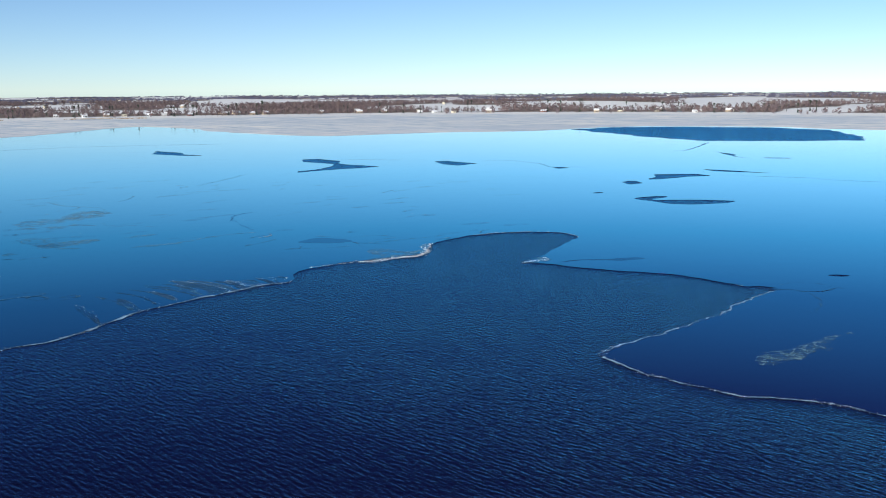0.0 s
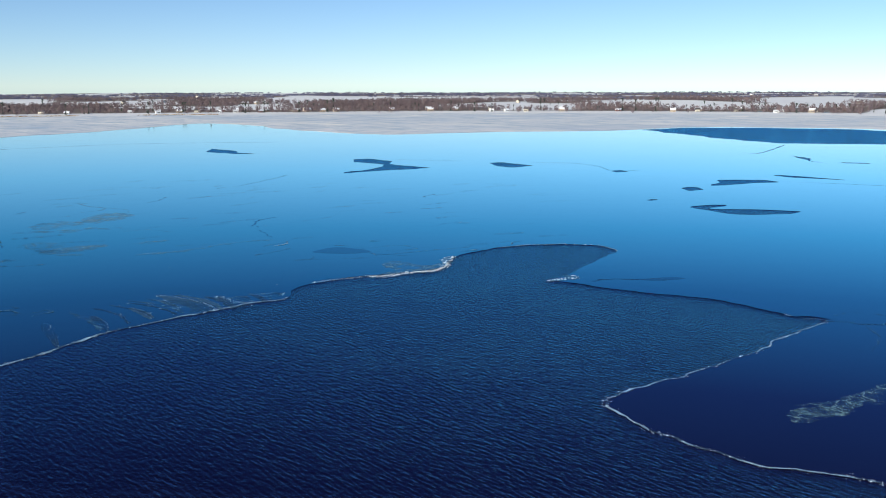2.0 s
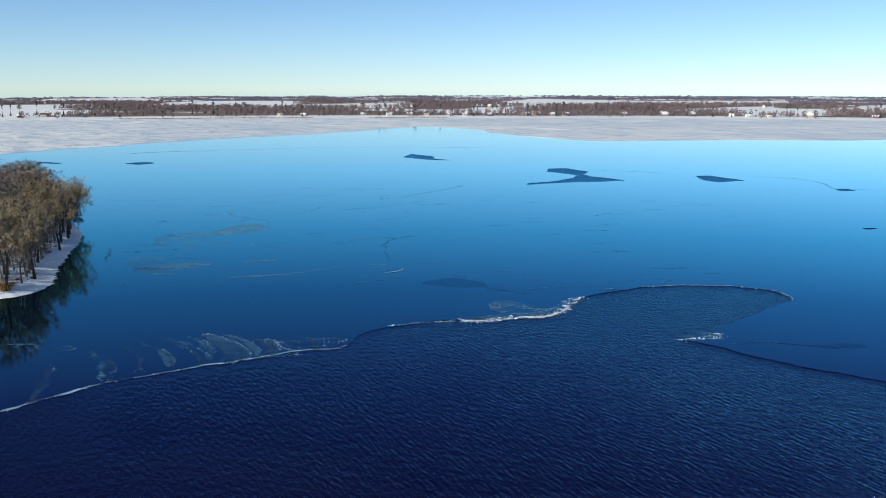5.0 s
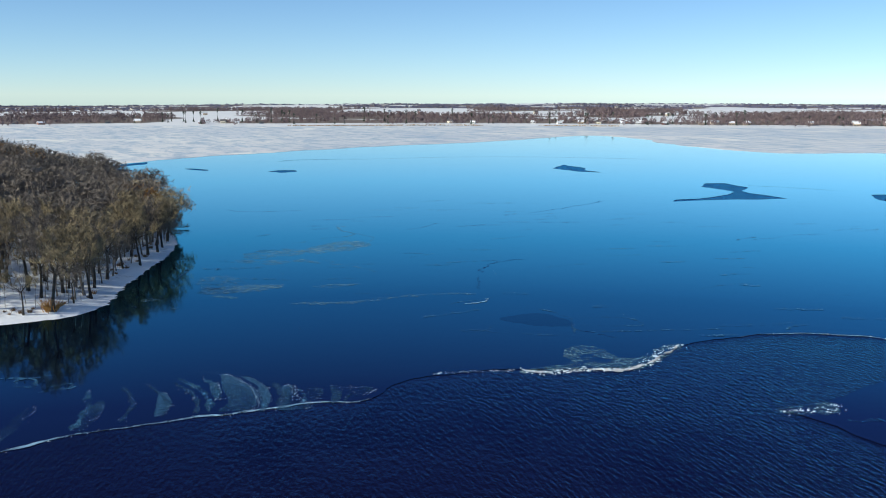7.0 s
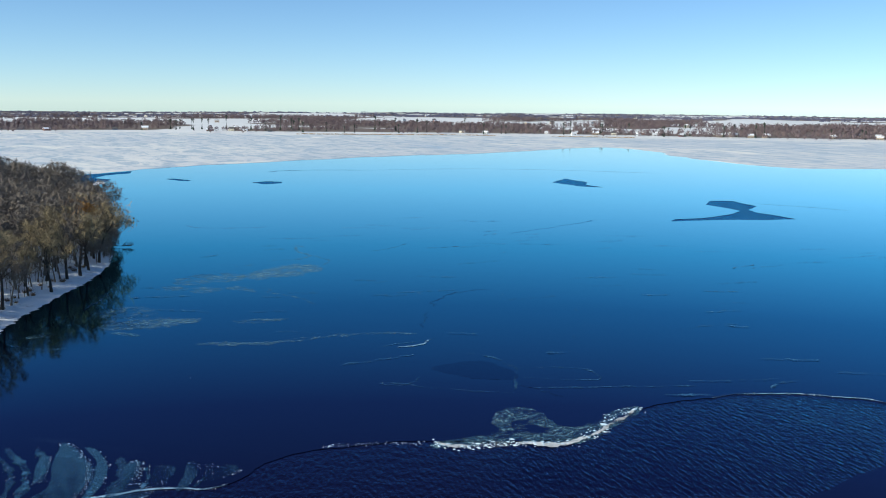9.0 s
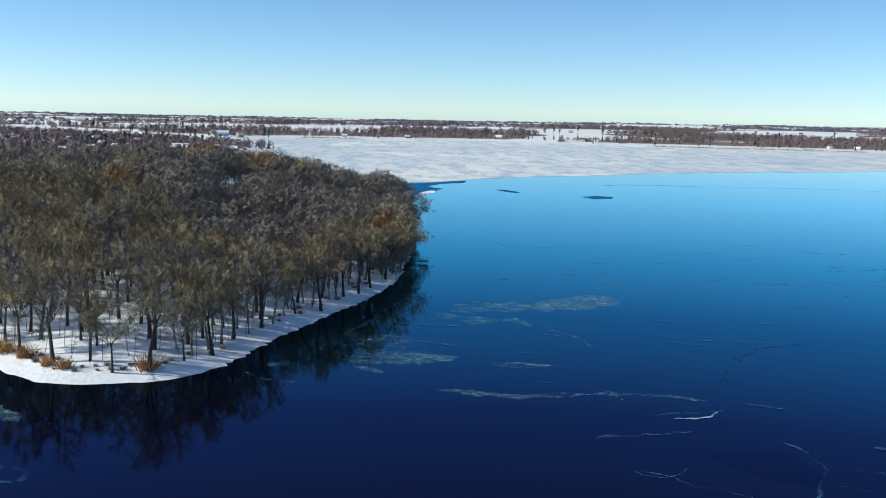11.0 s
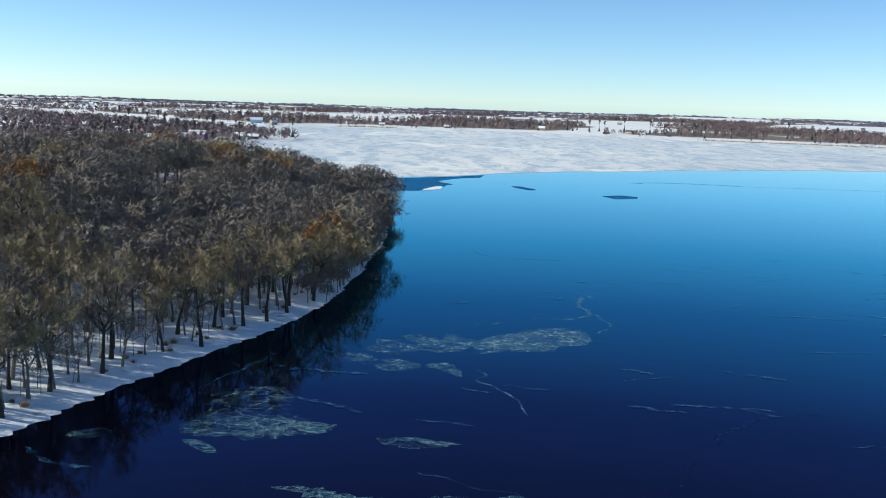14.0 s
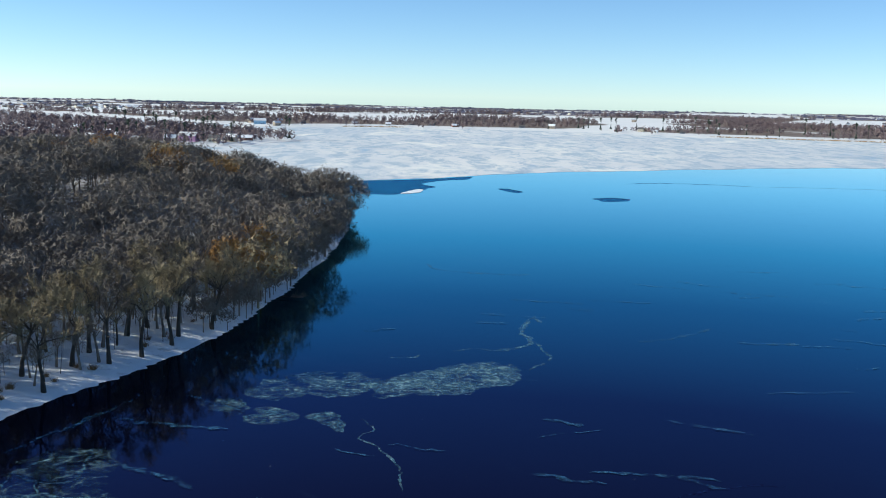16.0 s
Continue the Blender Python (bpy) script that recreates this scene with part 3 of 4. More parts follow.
rng = np.random.default_rng(11)
wood_places = scattered(16000, (-760, 265), (-150, 610), 7.0, 5, lambda p: shore_distance(p, pen_loop) > np.where(p[:, 0] < -236, 1.2, 4.0))
wood_z, wood_d = peninsula_height(wood_places)
nearness = np.hypot(wood_places[:, 0] + 130, wood_places[:, 1] - 345)
order = np.argsort(nearness)
front_row = [k for k in order if wood_places[k][0] > -330 and wood_places[k][1] < 440 and (wood_d[k] < 24 or wood_places[k][1] < 375)][:230]
near_ids, hill_ids = front_row, [k for k in order if k not in set(front_row)]
kept, cells = [], {}
for k in hill_ids:
    c = tuple((wood_places[k] // (8.4 if wood_places[k][0] > -330 else 9.4 if wood_places[k][0] > -460 else 10.5)).astype(int))
    if c not in cells:
        cells[c] = 1
        kept.append(k)
hill_ids = kept

front_kinds = []
for seed in range(7):
    tv, tf, cv, cf = bare_tree(seed + 40, 17.0 + seed % 3, 7.8 + 0.6 * (seed % 4), 820)
    tree = tagged(new("bare_oak_tree"), "leafless oak with spreading golden-brown twigs in snow", "tree", "trees of the peninsula")
    mesh_object("trunk", tv, tf, BARK, tree, "dark furrowed trunk")
    mesh_object("crown", cv, cf, TWIG_GREY if seed % 4 == 1 else TWIG_GOLD, tree)
    front_kinds.append(tree)
for n, k in enumerate(near_ids):
    x, y = wood_places[k]
    size = rng.choice((rng.uniform(0.55, 0.75), rng.uniform(0.88, 1.12)), p=(0.15, 0.85))
    m = pose(x, y, wood_z[k], 0, 0, rng.uniform(0, 360)) @ Matrix.Diagonal((size, size, size, 1))
    if n < len(front_kinds):
        front_kinds[n].matrix_basis = m
    else:
        copy_thing(front_kinds[int(rng.integers(len(front_kinds)))], m).scale = (size, size, size)

hill_kinds = []
for seed in range(6):
    hill_kinds.append(hill_tree(seed + 90, 15.0 + seed % 4, 7.0 + 0.9 * (seed % 3), 420))
groups = {"grey": [], "gold": [], "orange": []}
for k in hill_ids:
    x, y = wood_places[k]
    tone_at = noise.noise((x / 60, y / 60, 2.2)) + rng.normal(0, 0.22)
    key = "orange" if tone_at > 0.62 else "gold" if tone_at > 0.42 else "grey"
    groups[key].append((x, y, wood_z[k], rng.uniform(0, 6.28), rng.uniform(0.72, 1.32), rng.integers(6)))
planted("hillside_woods", hill_kinds, groups["grey"], TWIG_GREY, "dense leafless grey-brown woods on the hill", "woods")
planted("golden_woods", hill_kinds, groups["gold"], TWIG_GOLD, "leafless golden-brown trees among the woods", "woods")
planted("russet_woods", hill_kinds, groups["orange"], TWIG_ORANGE, "trees that keep russet leaves in winter", "woods")

# ---- far woods ----
def far_allowed(p):
    rel = p - CENTRE
    r, a = np.hypot(rel[:, 0], rel[:, 1]), np.degrees(np.arctan2(-rel[:, 0], rel[:, 1]))
    ok = (a > -34) & (a < 84) & (r < 4950)
    for ca, cr, ha, hr in CLEARINGS:
        ok &= ((a - ca) / ha) ** 2 + ((r - cr) / hr) ** 2 > 1
    patch = np.array([noise.noise((x / 260, y / 260, 9.2)) for x, y in p])
    yards = np.array([noise.noise((x / 34, y / 34, 4.4)) for x, y in p])
    town = (a > 62.5) & (a < 78.5) & (r > 2600) & (r < 3080)
    return ok & (patch > np.where(a > 20, -0.06, -0.16)) & ~(town & (yards < 0.22))


far_kinds = [simple_tree(s, 14 + s % 4, 5.6, 40, 1.9) for s in range(8)]
clump_kinds = []
for s in range(6):
    r2 = np.random.default_rng(s + 300)
    v, f = [], []
    for _ in range(5):
        tvv, tff = simple_tree(int(r2.integers(9999)), 13 * r2.uniform(0.7, 1.1), 8.0, 9, 4.2)
        tff = [[i + len(v) for i in q] for q in tff]
        v += list(tvv + (r2.normal(0, 11), r2.normal(0, 11), 0))
        f += tff
    clump_kinds.append((np.array(v), f))
belt = scattered(60000, (-2700, 500), (1500, 3200), 11.5, 21, lambda p: far_allowed(p) & (np.hypot(p[:, 0], p[:, 1] - 220) < 3150))
bz, bd = land_height(belt)
keep = (bd > 32) | ((bd > 8) & (rng.random(len(bd)) < 0.5))
belt, bz, bd = belt[keep], bz[keep], bd[keep]
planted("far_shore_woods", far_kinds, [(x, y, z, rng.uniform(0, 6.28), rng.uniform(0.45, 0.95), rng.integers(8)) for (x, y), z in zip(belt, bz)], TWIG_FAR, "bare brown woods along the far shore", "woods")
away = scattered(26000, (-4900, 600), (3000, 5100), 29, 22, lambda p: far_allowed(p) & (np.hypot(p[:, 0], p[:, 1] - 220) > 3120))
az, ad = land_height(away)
planted("distant_woods", clump_kinds, [(x, y, z, rng.uniform(0, 6.28), rng.uniform(0.28, 0.52), rng.integers(6)) for (x, y), z in zip(away, az)], TWIG_HAZED, "distant bare woods on low hills", "woods")

# ---- undergrowth of the peninsula ----
def sapling(seed):
    rng = np.random.default_rng(seed)
    v, f = [], []
    tall = rng.uniform(5, 9)
    top = np.array((rng.normal(0, 0.5), rng.normal(0, 0.5), tall))
    tube(v, f, np.array((0, 0, -0.3)), top, 0.09, 0, 3)
    for _ in range(26):
        u = rng.uniform(0.3, 0.95)
        foot = top * u
        tube(v, f, foot, foot + unit(np.append(rng.normal(0, 1, 2), rng.uniform(0.3, 1.4))) * rng.uniform(0.8, 2.2), 0.028, 0, 3)
    return np.array(v), f


def shrub(seed, stems, tall, girth):
    rng = np.random.default_rng(seed)
    v, f = [], []
    for _ in range(stems):
        foot = np.append(rng.normal(0, tall * 0.22, 2), -0.1)
        tube(v, f, foot, foot + np.append(rng.normal(0, 0.38, 2), rng.uniform(0.5, 1.0)) * tall, girth * rng.uniform(0.6, 1.3), 0, 3)
    return np.array(v), f


fringe = scattered(6000, (-330, 300), (-158, 500), 5.0, 36, lambda p: (lambda d: (d > 7) & (d < 24) & (p[:, 1] > 332))(shore_distance(p, pen_loop)))
fz, fd = peninsula_height(fringe)
fringe_kinds = [bare_tree(s + 140, 13.0 + s, 6.0, 260, 0.45) for s in range(3)]
fringe_kinds = [(np.concatenate([tv, cv]), tf + [[i + len(tv) for i in q] for q in cf]) for tv, tf, cv, cf in fringe_kinds]
planted("shore_trees", fringe_kinds, [(x, y, z, rng.uniform(0, 6.28), rng.uniform(0.55, 1.05), rng.integers(3)) for (x, y), z in zip(fringe, fz)], TWIG_GREY, "leafless young trees crowding the snowy bank", "trees")
young = scattered(2600, (-330, 285), (-155, 470), 3.6, 31, lambda p: shore_distance(p, pen_loop) > 7)
yz, yd = peninsula_height(young)
planted("saplings", [sapling(s) for s in range(8)], [(x, y, z, rng.uniform(0, 6.28), rng.uniform(0.6, 1.2), rng.integers(8)) for (x, y), z in zip(young, yz)], BARK, "thin leafless saplings under the oaks", "saplings")

brush_kinds = [shrub(s, 90, 1.7, 0.05) for s in range(5)]
brush = scattered(5000, (-260, 284), (-155, 450), 2.2, 32, lambda p: (lambda d: (d > 6.0) & (d < 11) & ((p[:, 1] < 324) | (np.sin(p[:, 0] * 1.7 + p[:, 1]) > 0.93)))(shore_distance(p, pen_loop)))
uz, ud = peninsula_height(brush)
steep = scattered(9000, (-420, 430), (-222, 600), 3.4, 35, lambda p: (lambda d: (d > 0.6) & (d < 7))(shore_distance(p, pen_loop)))
sz, sd = peninsula_height(steep)
planted("bank_thicket", hill_kinds, [(x, y, z, rng.uniform(0, 6.28), rng.uniform(0.3, 0.62), rng.integers(6)) for (x, y), z in zip(steep, sz)], TWIG_GREY, "dark thicket hanging over the steep bank", "thicket")
planted("bank_brush", brush_kinds, [(x, y, z, rng.uniform(0, 6.28), rng.uniform(0.4, 0.9), rng.integers(5)) for (x, y), z in zip(brush, uz)], twig_material("dry_brush", (0.10, 0.065, 0.04), (0.27, 0.17, 0.08)), "dry brown brush along the snowy bank", "brush")
for x, y, size in ((-163, 321, 2.6), (-173, 307, 1.9), (-188, 304, 2.2), (-196, 302, 2.4), (-206, 300, 2.0), (-178, 305, 1.6), (-215, 299, 1.8)):
    v, f = brush_kinds[int(x) % 5]
    bush = tagged(mesh_object("shrub", v, f, TWIG_ORANGE), "orange-leaved winter shrub on the snowy bank", "shrub", "shrubs of the bank")
    bush.matrix_basis = pose(x, y, float(peninsula_height(np.array([(x, y)], float))[0][0]), 0, 0, x * 40) @ Matrix.Diagonal((size, size, size, 1))


def fallen_tree(x, y, turn, length):
    rng = np.random.default_rng(int(abs(x)))
    v, f = [], []
    tube(v, f, np.array((-2.0, 0, 0.5)), np.array((length, 0, 0.5)), 0.11, 0.04, 6)
    cv, cf = [], []
    for _ in range(150):
        foot = np.array((length * rng.uniform(0.3, 1.0), 0, 0.5))
        tube(cv, cf, foot, foot + unit(np.array((rng.uniform(0.2, 1), rng.normal(0, 0.8), rng.uniform(-0.05, 1.2)))) * rng.uniform(1, 3.4), 0.028, 0, 3)
    thing = tagged(new("fallen_tree"), "dead fallen tree lying out over the ice", "fallen tree")
    thing.matrix_basis = pose(x, y, 0.15, 0, 0, turn)
    mesh_object("trunk", v, f, BARK, thing)
    mesh_object("branches", cv, cf, TWIG_GREY, thing)


fallen_tree(-259, 468, 40, 5)


# ---- frost, floes and cracks on the ice ----
def frost_patch(name, points, material, z, label, rough=0.8, step=0.8):
    loop = ragged(ragged(curve_through(points, step), rough * 1.3, 9), rough * 0.7, 2.4)
    return tagged(sheet(name, loop, [], z, material, 0.01), label, "frost")


def frost_ribbon(name, points, width, material, z, label, rough=0.7, seed=0, pinch=True):
    line = ragged(curve_through(points, 0.8, False), rough, 5, False)
    verts, faces = ribbon(line, width, z, seed, pinch)
    return tagged(mesh_object(name, verts, faces, material), label, "frost")


crumbs = []


def strew(line, count, spread, size, seed):
    """Ice crumbs along a line."""
    rng = np.random.default_rng(seed)
    line = np.asarray(line, float)
    for _ in range(count):
        p = line[rng.integers(len(line))] + rng.normal(0, spread, 2)
        crumbs.append((*p, size * rng.lognormal(0, 0.5)))


lip = edge_left[(edge_left[:, 1] > 175) & (edge_left[:, 1] < 298)]
for line, width, seed in ((lip, 1.1, 1), (edge_left[(edge_left[:, 1] > 384)], 0.5, 2), (edge_right[(edge_right[:, 0] > 30) & (edge_right[:, 1] < 281)], 0.6, 3)):
    v, f = ribbon(line, width, 0.095, seed, False)
    tagged(mesh_object("frost_band", v, f, RIM), "white rim of frost along the ice edge", "frost", "frost bands")
strew(lip, 420, 0.5, 0.055, 1)
strew(edge_right[(edge_right[:, 1] < 222) & (edge_right[:, 1] > 150)], 420, 0.45, 0.06, 2)
strew(edge_right[(edge_right[:, 1] < 290) & (edge_right[:, 1] > 222)], 140, 0.3, 0.06, 3)
strew(edge_left[(edge_left[:, 1] > 390)], 80, 0.4, 0.08, 4)

SLABS = [
    [(-85, 297), (-84, 298), (-77, 295), (-71, 291), (-67, 287), (-64, 282), (-65, 280), (-69, 278), (-71, 283), (-77, 289)],
    [(-82.5, 291), (-81.6, 292), (-77, 288), (-74, 283)],
    [(-80, 298), (-78.5, 298.6), (-72.6, 295.5), (-67.4, 291), (-63.5, 286), (-61.8, 282), (-63, 282.3), (-65.4, 286), (-69, 290.4), (-74, 295)],
    [(-68.4, 296), (-67.6, 298), (-63.8, 294.3), (-61.6, 291), (-58.6, 291), (-56, 288), (-60, 284), (-63, 290)],
    [(-64, 298), (-61, 299), (-58, 294), (-55.6, 290), (-57, 288), (-60, 293)],
    [(-61, 302), (-59, 302), (-55, 297), (-53.6, 292), (-57, 297)],
    [(-56, 303), (-54, 305), (-51.8, 303), (-51.4, 300), (-53.6, 297.2), (-56, 301)],
    [(-86.5, 281), (-85, 281.6), (-79, 276.5), (-76, 269.5), (-81, 275)],
    [(-92, 271), (-90.4, 271.4), (-84.5, 263.5), (-81.6, 257.5), (-87, 263.5)],
    [(-100, 262), (-98, 262), (-90, 250), (-86.6, 242), (-94, 252)],
]
for k, points in enumerate(SLABS):
    tagged(frost_patch("ice_slab", points, SLAB if k < 4 or k == 7 else THIN_SLAB, 0.10 + 0.002 * k, "thin frosted ice slab shoved up at the open water", 0.28, 0.6), group="ice slabs")
    loop = curve_through(points, 0.5)
    strew(loop[: len(loop) // 2], (190, 40, 60, 130, 20, 12, 20, 40, 24, 24, 14)[k], 0.3, 0.055, 20 + k)
BLADES = [
    [(-89, 288), (-79, 283), (-71, 275)],
    [(-91, 291), (-78, 285), (-70, 277)],
    [(-93, 285), (-83, 279), (-75, 270.5)],
    [(-75, 294), (-68, 289), (-62, 283)],
    [(-72, 298), (-65, 292), (-60.5, 285)],
    [(-65, 297), (-61, 293), (-58, 289)],
    [(-96, 281), (-86, 274), (-79, 264)],
    [(-99, 275), (-90, 267), (-83, 257)],
    [(-58, 303.5), (-54.5, 299), (-52.5, 294)],
    [(-87, 294), (-80, 289.5), (-73, 283.5)],
]
for k, points in enumerate(BLADES):
    tagged(frost_ribbon("frost_streak", points, (1.4, 2.2, 1.0)[k % 3], (THIN_SLAB, FILM)[k % 2], 0.124 + 0.002 * k, "faint curved streak of frost on dark ice", 0.35, k), group="frost streaks")
    strew(curve_through(points, 0.8, False), 22, 0.5, 0.045, 40 + k)

floe = [(-33, 331), (-31, 329), (-22, 338), (-15, 341), (-11, 349), (-10, 368), (-12, 370), (-14, 363), (-15, 354), (-19, 352), (-25, 357), (-30, 358), (-32, 354), (-30, 346), (-27, 342)]
frost_patch("ice_floe", floe, MOTTLE, 0.10, "frosted floe of crushed ice at the water's edge", 0.8, 0.8)
crust = [(-33, 331), (-28, 332), (-21, 339), (-15, 342), (-12, 349)]
frost_ribbon("snow_crust", crust, 2.6, CRUST, 0.13, "bright white crust of snow along the floe", 0.6, 5)
frost_ribbon("snow_crust", [(-12, 349), (-11.5, 358), (-11, 369)], 1.2, CRUST, 0.132, "bright white crust of snow along the floe", 0.5, 6)
strew(curve_through(crust, 0.6, False), 260, 0.8, 0.15, 60)
strew(curve_through([(-12, 352), (-13, 362), (-11, 369)], 0.6, False), 90, 0.8, 0.14, 61)
strew(curve_through([(-48, 319), (-42, 325), (-35, 330)], 0.6, False), 70, 0.5, 0.09, 62)
frost_patch("ice_floe", [(19, 329), (24, 328), (28, 331), (29, 335), (26, 339), (23, 335)], MOTTLE, 0.10, "small frosted floe in the open water", 0.6, 0.6)
strew([(24, 332), (27, 334), (22, 330), (28, 337)], 60, 1.0, 0.13, 63)

PATCHES = [
    ([(-171, 441), (-176, 446), (-177.6, 454), (-177.3, 465), (-176.6, 474), (-172, 477), (-163, 473), (-160, 466), (-160.6, 460), (-158, 455), (-162.5, 449), (-164.6, 443), (-166, 438.6)], MOTTLE, "dense patch of broken grey-green frost on ice", 1.6),
    ([(-170, 443), (-175, 448), (-176, 458), (-175, 470), (-171, 475), (-164, 471), (-162, 461), (-164, 450)], WISP, "crushed pale frost lying within the broken patch", 1.4),
    ([(-182.7, 421), (-188.5, 431), (-187, 438), (-180, 446), (-168, 439), (-172.8, 430), (-175.5, 422)], MOTTLE, "loose flecked frost trailing towards the bank", 2.0),
    ([(-178.6, 410), (-179.4, 417), (-172, 416), (-169.5, 412)], PLATE, "pale frosted plate beside the broken patch", 1.0),
    ([(-168, 413), (-170.6, 419), (-163.6, 422), (-161.4, 416.5), (-163.7, 413)], PLATE, "pale frosted plate beside the broken patch", 0.8),
    ([(-162.3, 422.4), (-162, 428), (-151.7, 423.7), (-158, 423)], PLATE, "pale frosted plate beside the broken patch", 0.7),
    ([(-152, 361), (-155, 368), (-166, 378), (-163, 389), (-148, 382), (-137, 384), (-135.7, 378), (-137, 372), (-142, 367)], LACE, "lacy frost on dark ice near the bank", 1.8),
    ([(-150, 363), (-153, 370), (-148, 378), (-138, 383), (-136, 377), (-141, 368)], MOTTLE, "broken film of frost below the lacy frost", 1.5),
    ([(62, 212), (70.5, 217), (77, 222), (81.5, 228), (89, 232), (82, 225), (80, 218), (74, 213), (66, 206), (60.5, 204.5)], WISP, "wispy frost on the ice cape", 1.2),
    ([(62, 211), (70, 214), (76, 219), (73, 213), (66, 207)], MOTTLE, "wispy frost on the ice cape", 0.8),
    ([(-128.4, 387.5), (-125, 390.4), (-118.7, 396), (-119.7, 391), (-124.5, 387)], WISP, "small pale frost patch on ice", 0.6),
    ([(-143.8, 360), (-140.4, 362.6), (-135.3, 362.2), (-137.2, 360.5)], PLATE, "thin frosted plate on dark ice", 0.4),
    ([(-155.6, 345), (-157, 350.6), (-153, 352), (-152.3, 347.6)], MOTTLE, "frost flecks close to the bank", 0.6),
]
for k, (points, material, label, rough) in enumerate(PATCHES):
    frost_patch("frost_patch", points, material, 0.10 + 0.003 * k, label, rough)
for k, (points, rough) in enumerate(([[(-59.3, 374.8), (-53.8, 385.5), (-44, 382), (-40, 376), (-49, 371.8)], 0.8], [[(47, 333), (56, 337.5), (60, 336), (53, 332)], 0.5])):
    tagged(sheet("thin_ice", ragged(curve_through(points, 0.8), rough, 5), [], 0.092 + 0.003 * k, THIN_ICE, 0.008), "dark patch of newly frozen thin ice", "ice")
LINES = [
    ([(-187.6, 473), (-186.7, 478.5), (-183, 483), (-183, 491), (-188, 496), (-193.6, 498), (-203, 508), (-207, 513.6)], 2.0, PLATE),
    ([(-207, 513.6), (-203, 511), (-200, 510)], 1.4, PLATE),
    ([(-185, 495), (-177, 491), (-170, 486), (-166.5, 477)], 1.1, PLATE),
    ([(-157, 430), (-150, 429), (-147.5, 425), (-140, 424.5), (-132, 422), (-124, 418)], 0.6, PLATE),
    ([(-290, 537), (-278, 534), (-264, 544.5), (-256.6, 554.6)], 2.0, FILM),
    ([(-173, 516), (-171, 526), (-173.6, 543.6)], 1.6, FILM),
    ([(-156.6, 539.5), (-151.4, 548.6)], 2.4, FILM),
    ([(-190, 458), (-187, 462), (-188.6, 465)], 1.2, PLATE),
    ([(-154, 369), (-160.5, 373.5), (-163.6, 378), (-163, 384), (-162.4, 388.4)], 0.8, PLATE),
    ([(-160.5, 373.5), (-155, 375), (-153, 379.7), (-163, 385)], 0.7, PLATE),
    ([(-150, 362), (-150, 370), (-144.4, 369), (-141, 374), (-140, 381.6)], 0.8, PLATE),
    ([(-155, 375), (-148, 374), (-146, 380)], 0.6, PLATE),
    ([(-118, 363), (-113, 367), (-106, 371), (-101, 379), (-97, 386)], 4.6, MOTTLE),
    ([(-97, 386), (-93, 392), (-88, 397), (-80, 402)], 3.2, MOTTLE),
    ([(-127, 389), (-122, 394), (-118, 398)], 3.4, MOTTLE),
    ([(-80, 383), (-77, 391), (-74, 397), (-73, 400)], 1.0, FILM),
    ([(-127, 275), (-123, 278), (-119, 281), (-115, 279), (-117, 274), (-114, 271), (-109, 273), (-106, 277), (-104, 275), (-107, 270)], 1.6, FILM),
    ([(-178, 281), (-167, 284), (-156, 287), (-144, 288)], 5.0, MOTTLE),
    ([(-153, 338), (-145, 339), (-139, 344)], 1.6, FILM),
    ([(-59.5, 390.4), (-53, 390), (-46, 386), (-42, 381), (-39, 374), (-36, 367)], 0.9, FILM),
    ([(-44, 384.3), (-38, 389), (-31, 392), (-26.3, 388), (-26.3, 384), (-39, 377.5)], 0.8, FILM),
    ([(-62.4, 358), (-58, 360), (-49.5, 361), (-41, 364), (-35, 366.4)], 0.7, FILM),
    ([(-62.4, 357.4), (-57, 359.3), (-57.8, 366.4)], 0.6, FILM),
    ([(-76, 386), (-73, 393), (-74, 397)], 0.8, RIM),
    ([(89.6, 288.7), (95, 293), (100.6, 291), (106, 282.7)], 0.7, FILM),
    ([(94.3, 279), (93.5, 265), (87.5, 254), (85.6, 256.4)], 0.9, FILM),
    ([(-123, 269), (-117, 276), (-110, 272)], 1.6, FILM),
    ([(-6, 392), (-22, 380), (-34, 372)], 0.9, FILM),
    ([(-192, 405), (-184, 396), (-176, 384)], 1.2, FILM),
    ([(-186, 398), (-178, 386), (-170, 374)], 1.0, FILM),
]
for k, (points, width, material) in enumerate(LINES):
    tagged(frost_ribbon("frost_line", points, width, material, 0.12 + 0.002 * k, "thin wavering line of white frost on ice", 1.0, k + 9), group="frost lines")
wander = np.random.default_rng(77)
for k in range(110):
    x, y = wander.uniform(-230, 30), wander.uniform(300, 640)
    if y < 560 + x and (x < -190 or y < 370):
        continue
    if inside(np.array([(x, y)]), open_water)[0] or shore_distance(np.array([(x, y)]), pen_loop)[0] > -6:
        continue
    turn, span = wander.uniform(0.3, 1.3), wander.uniform(3, 11)
    points = [(x + math.cos(turn) * span * u, y + math.sin(turn) * span * u) for u in (-1, -0.3, 0.3, 1)]
    tagged(frost_ribbon("frost_line", points, wander.uniform(0.6, 1.8), FILM, 0.17 + 0.001 * k, "faint dash of frost on dark ice", 1.4, k + 50), group="frost dashes")

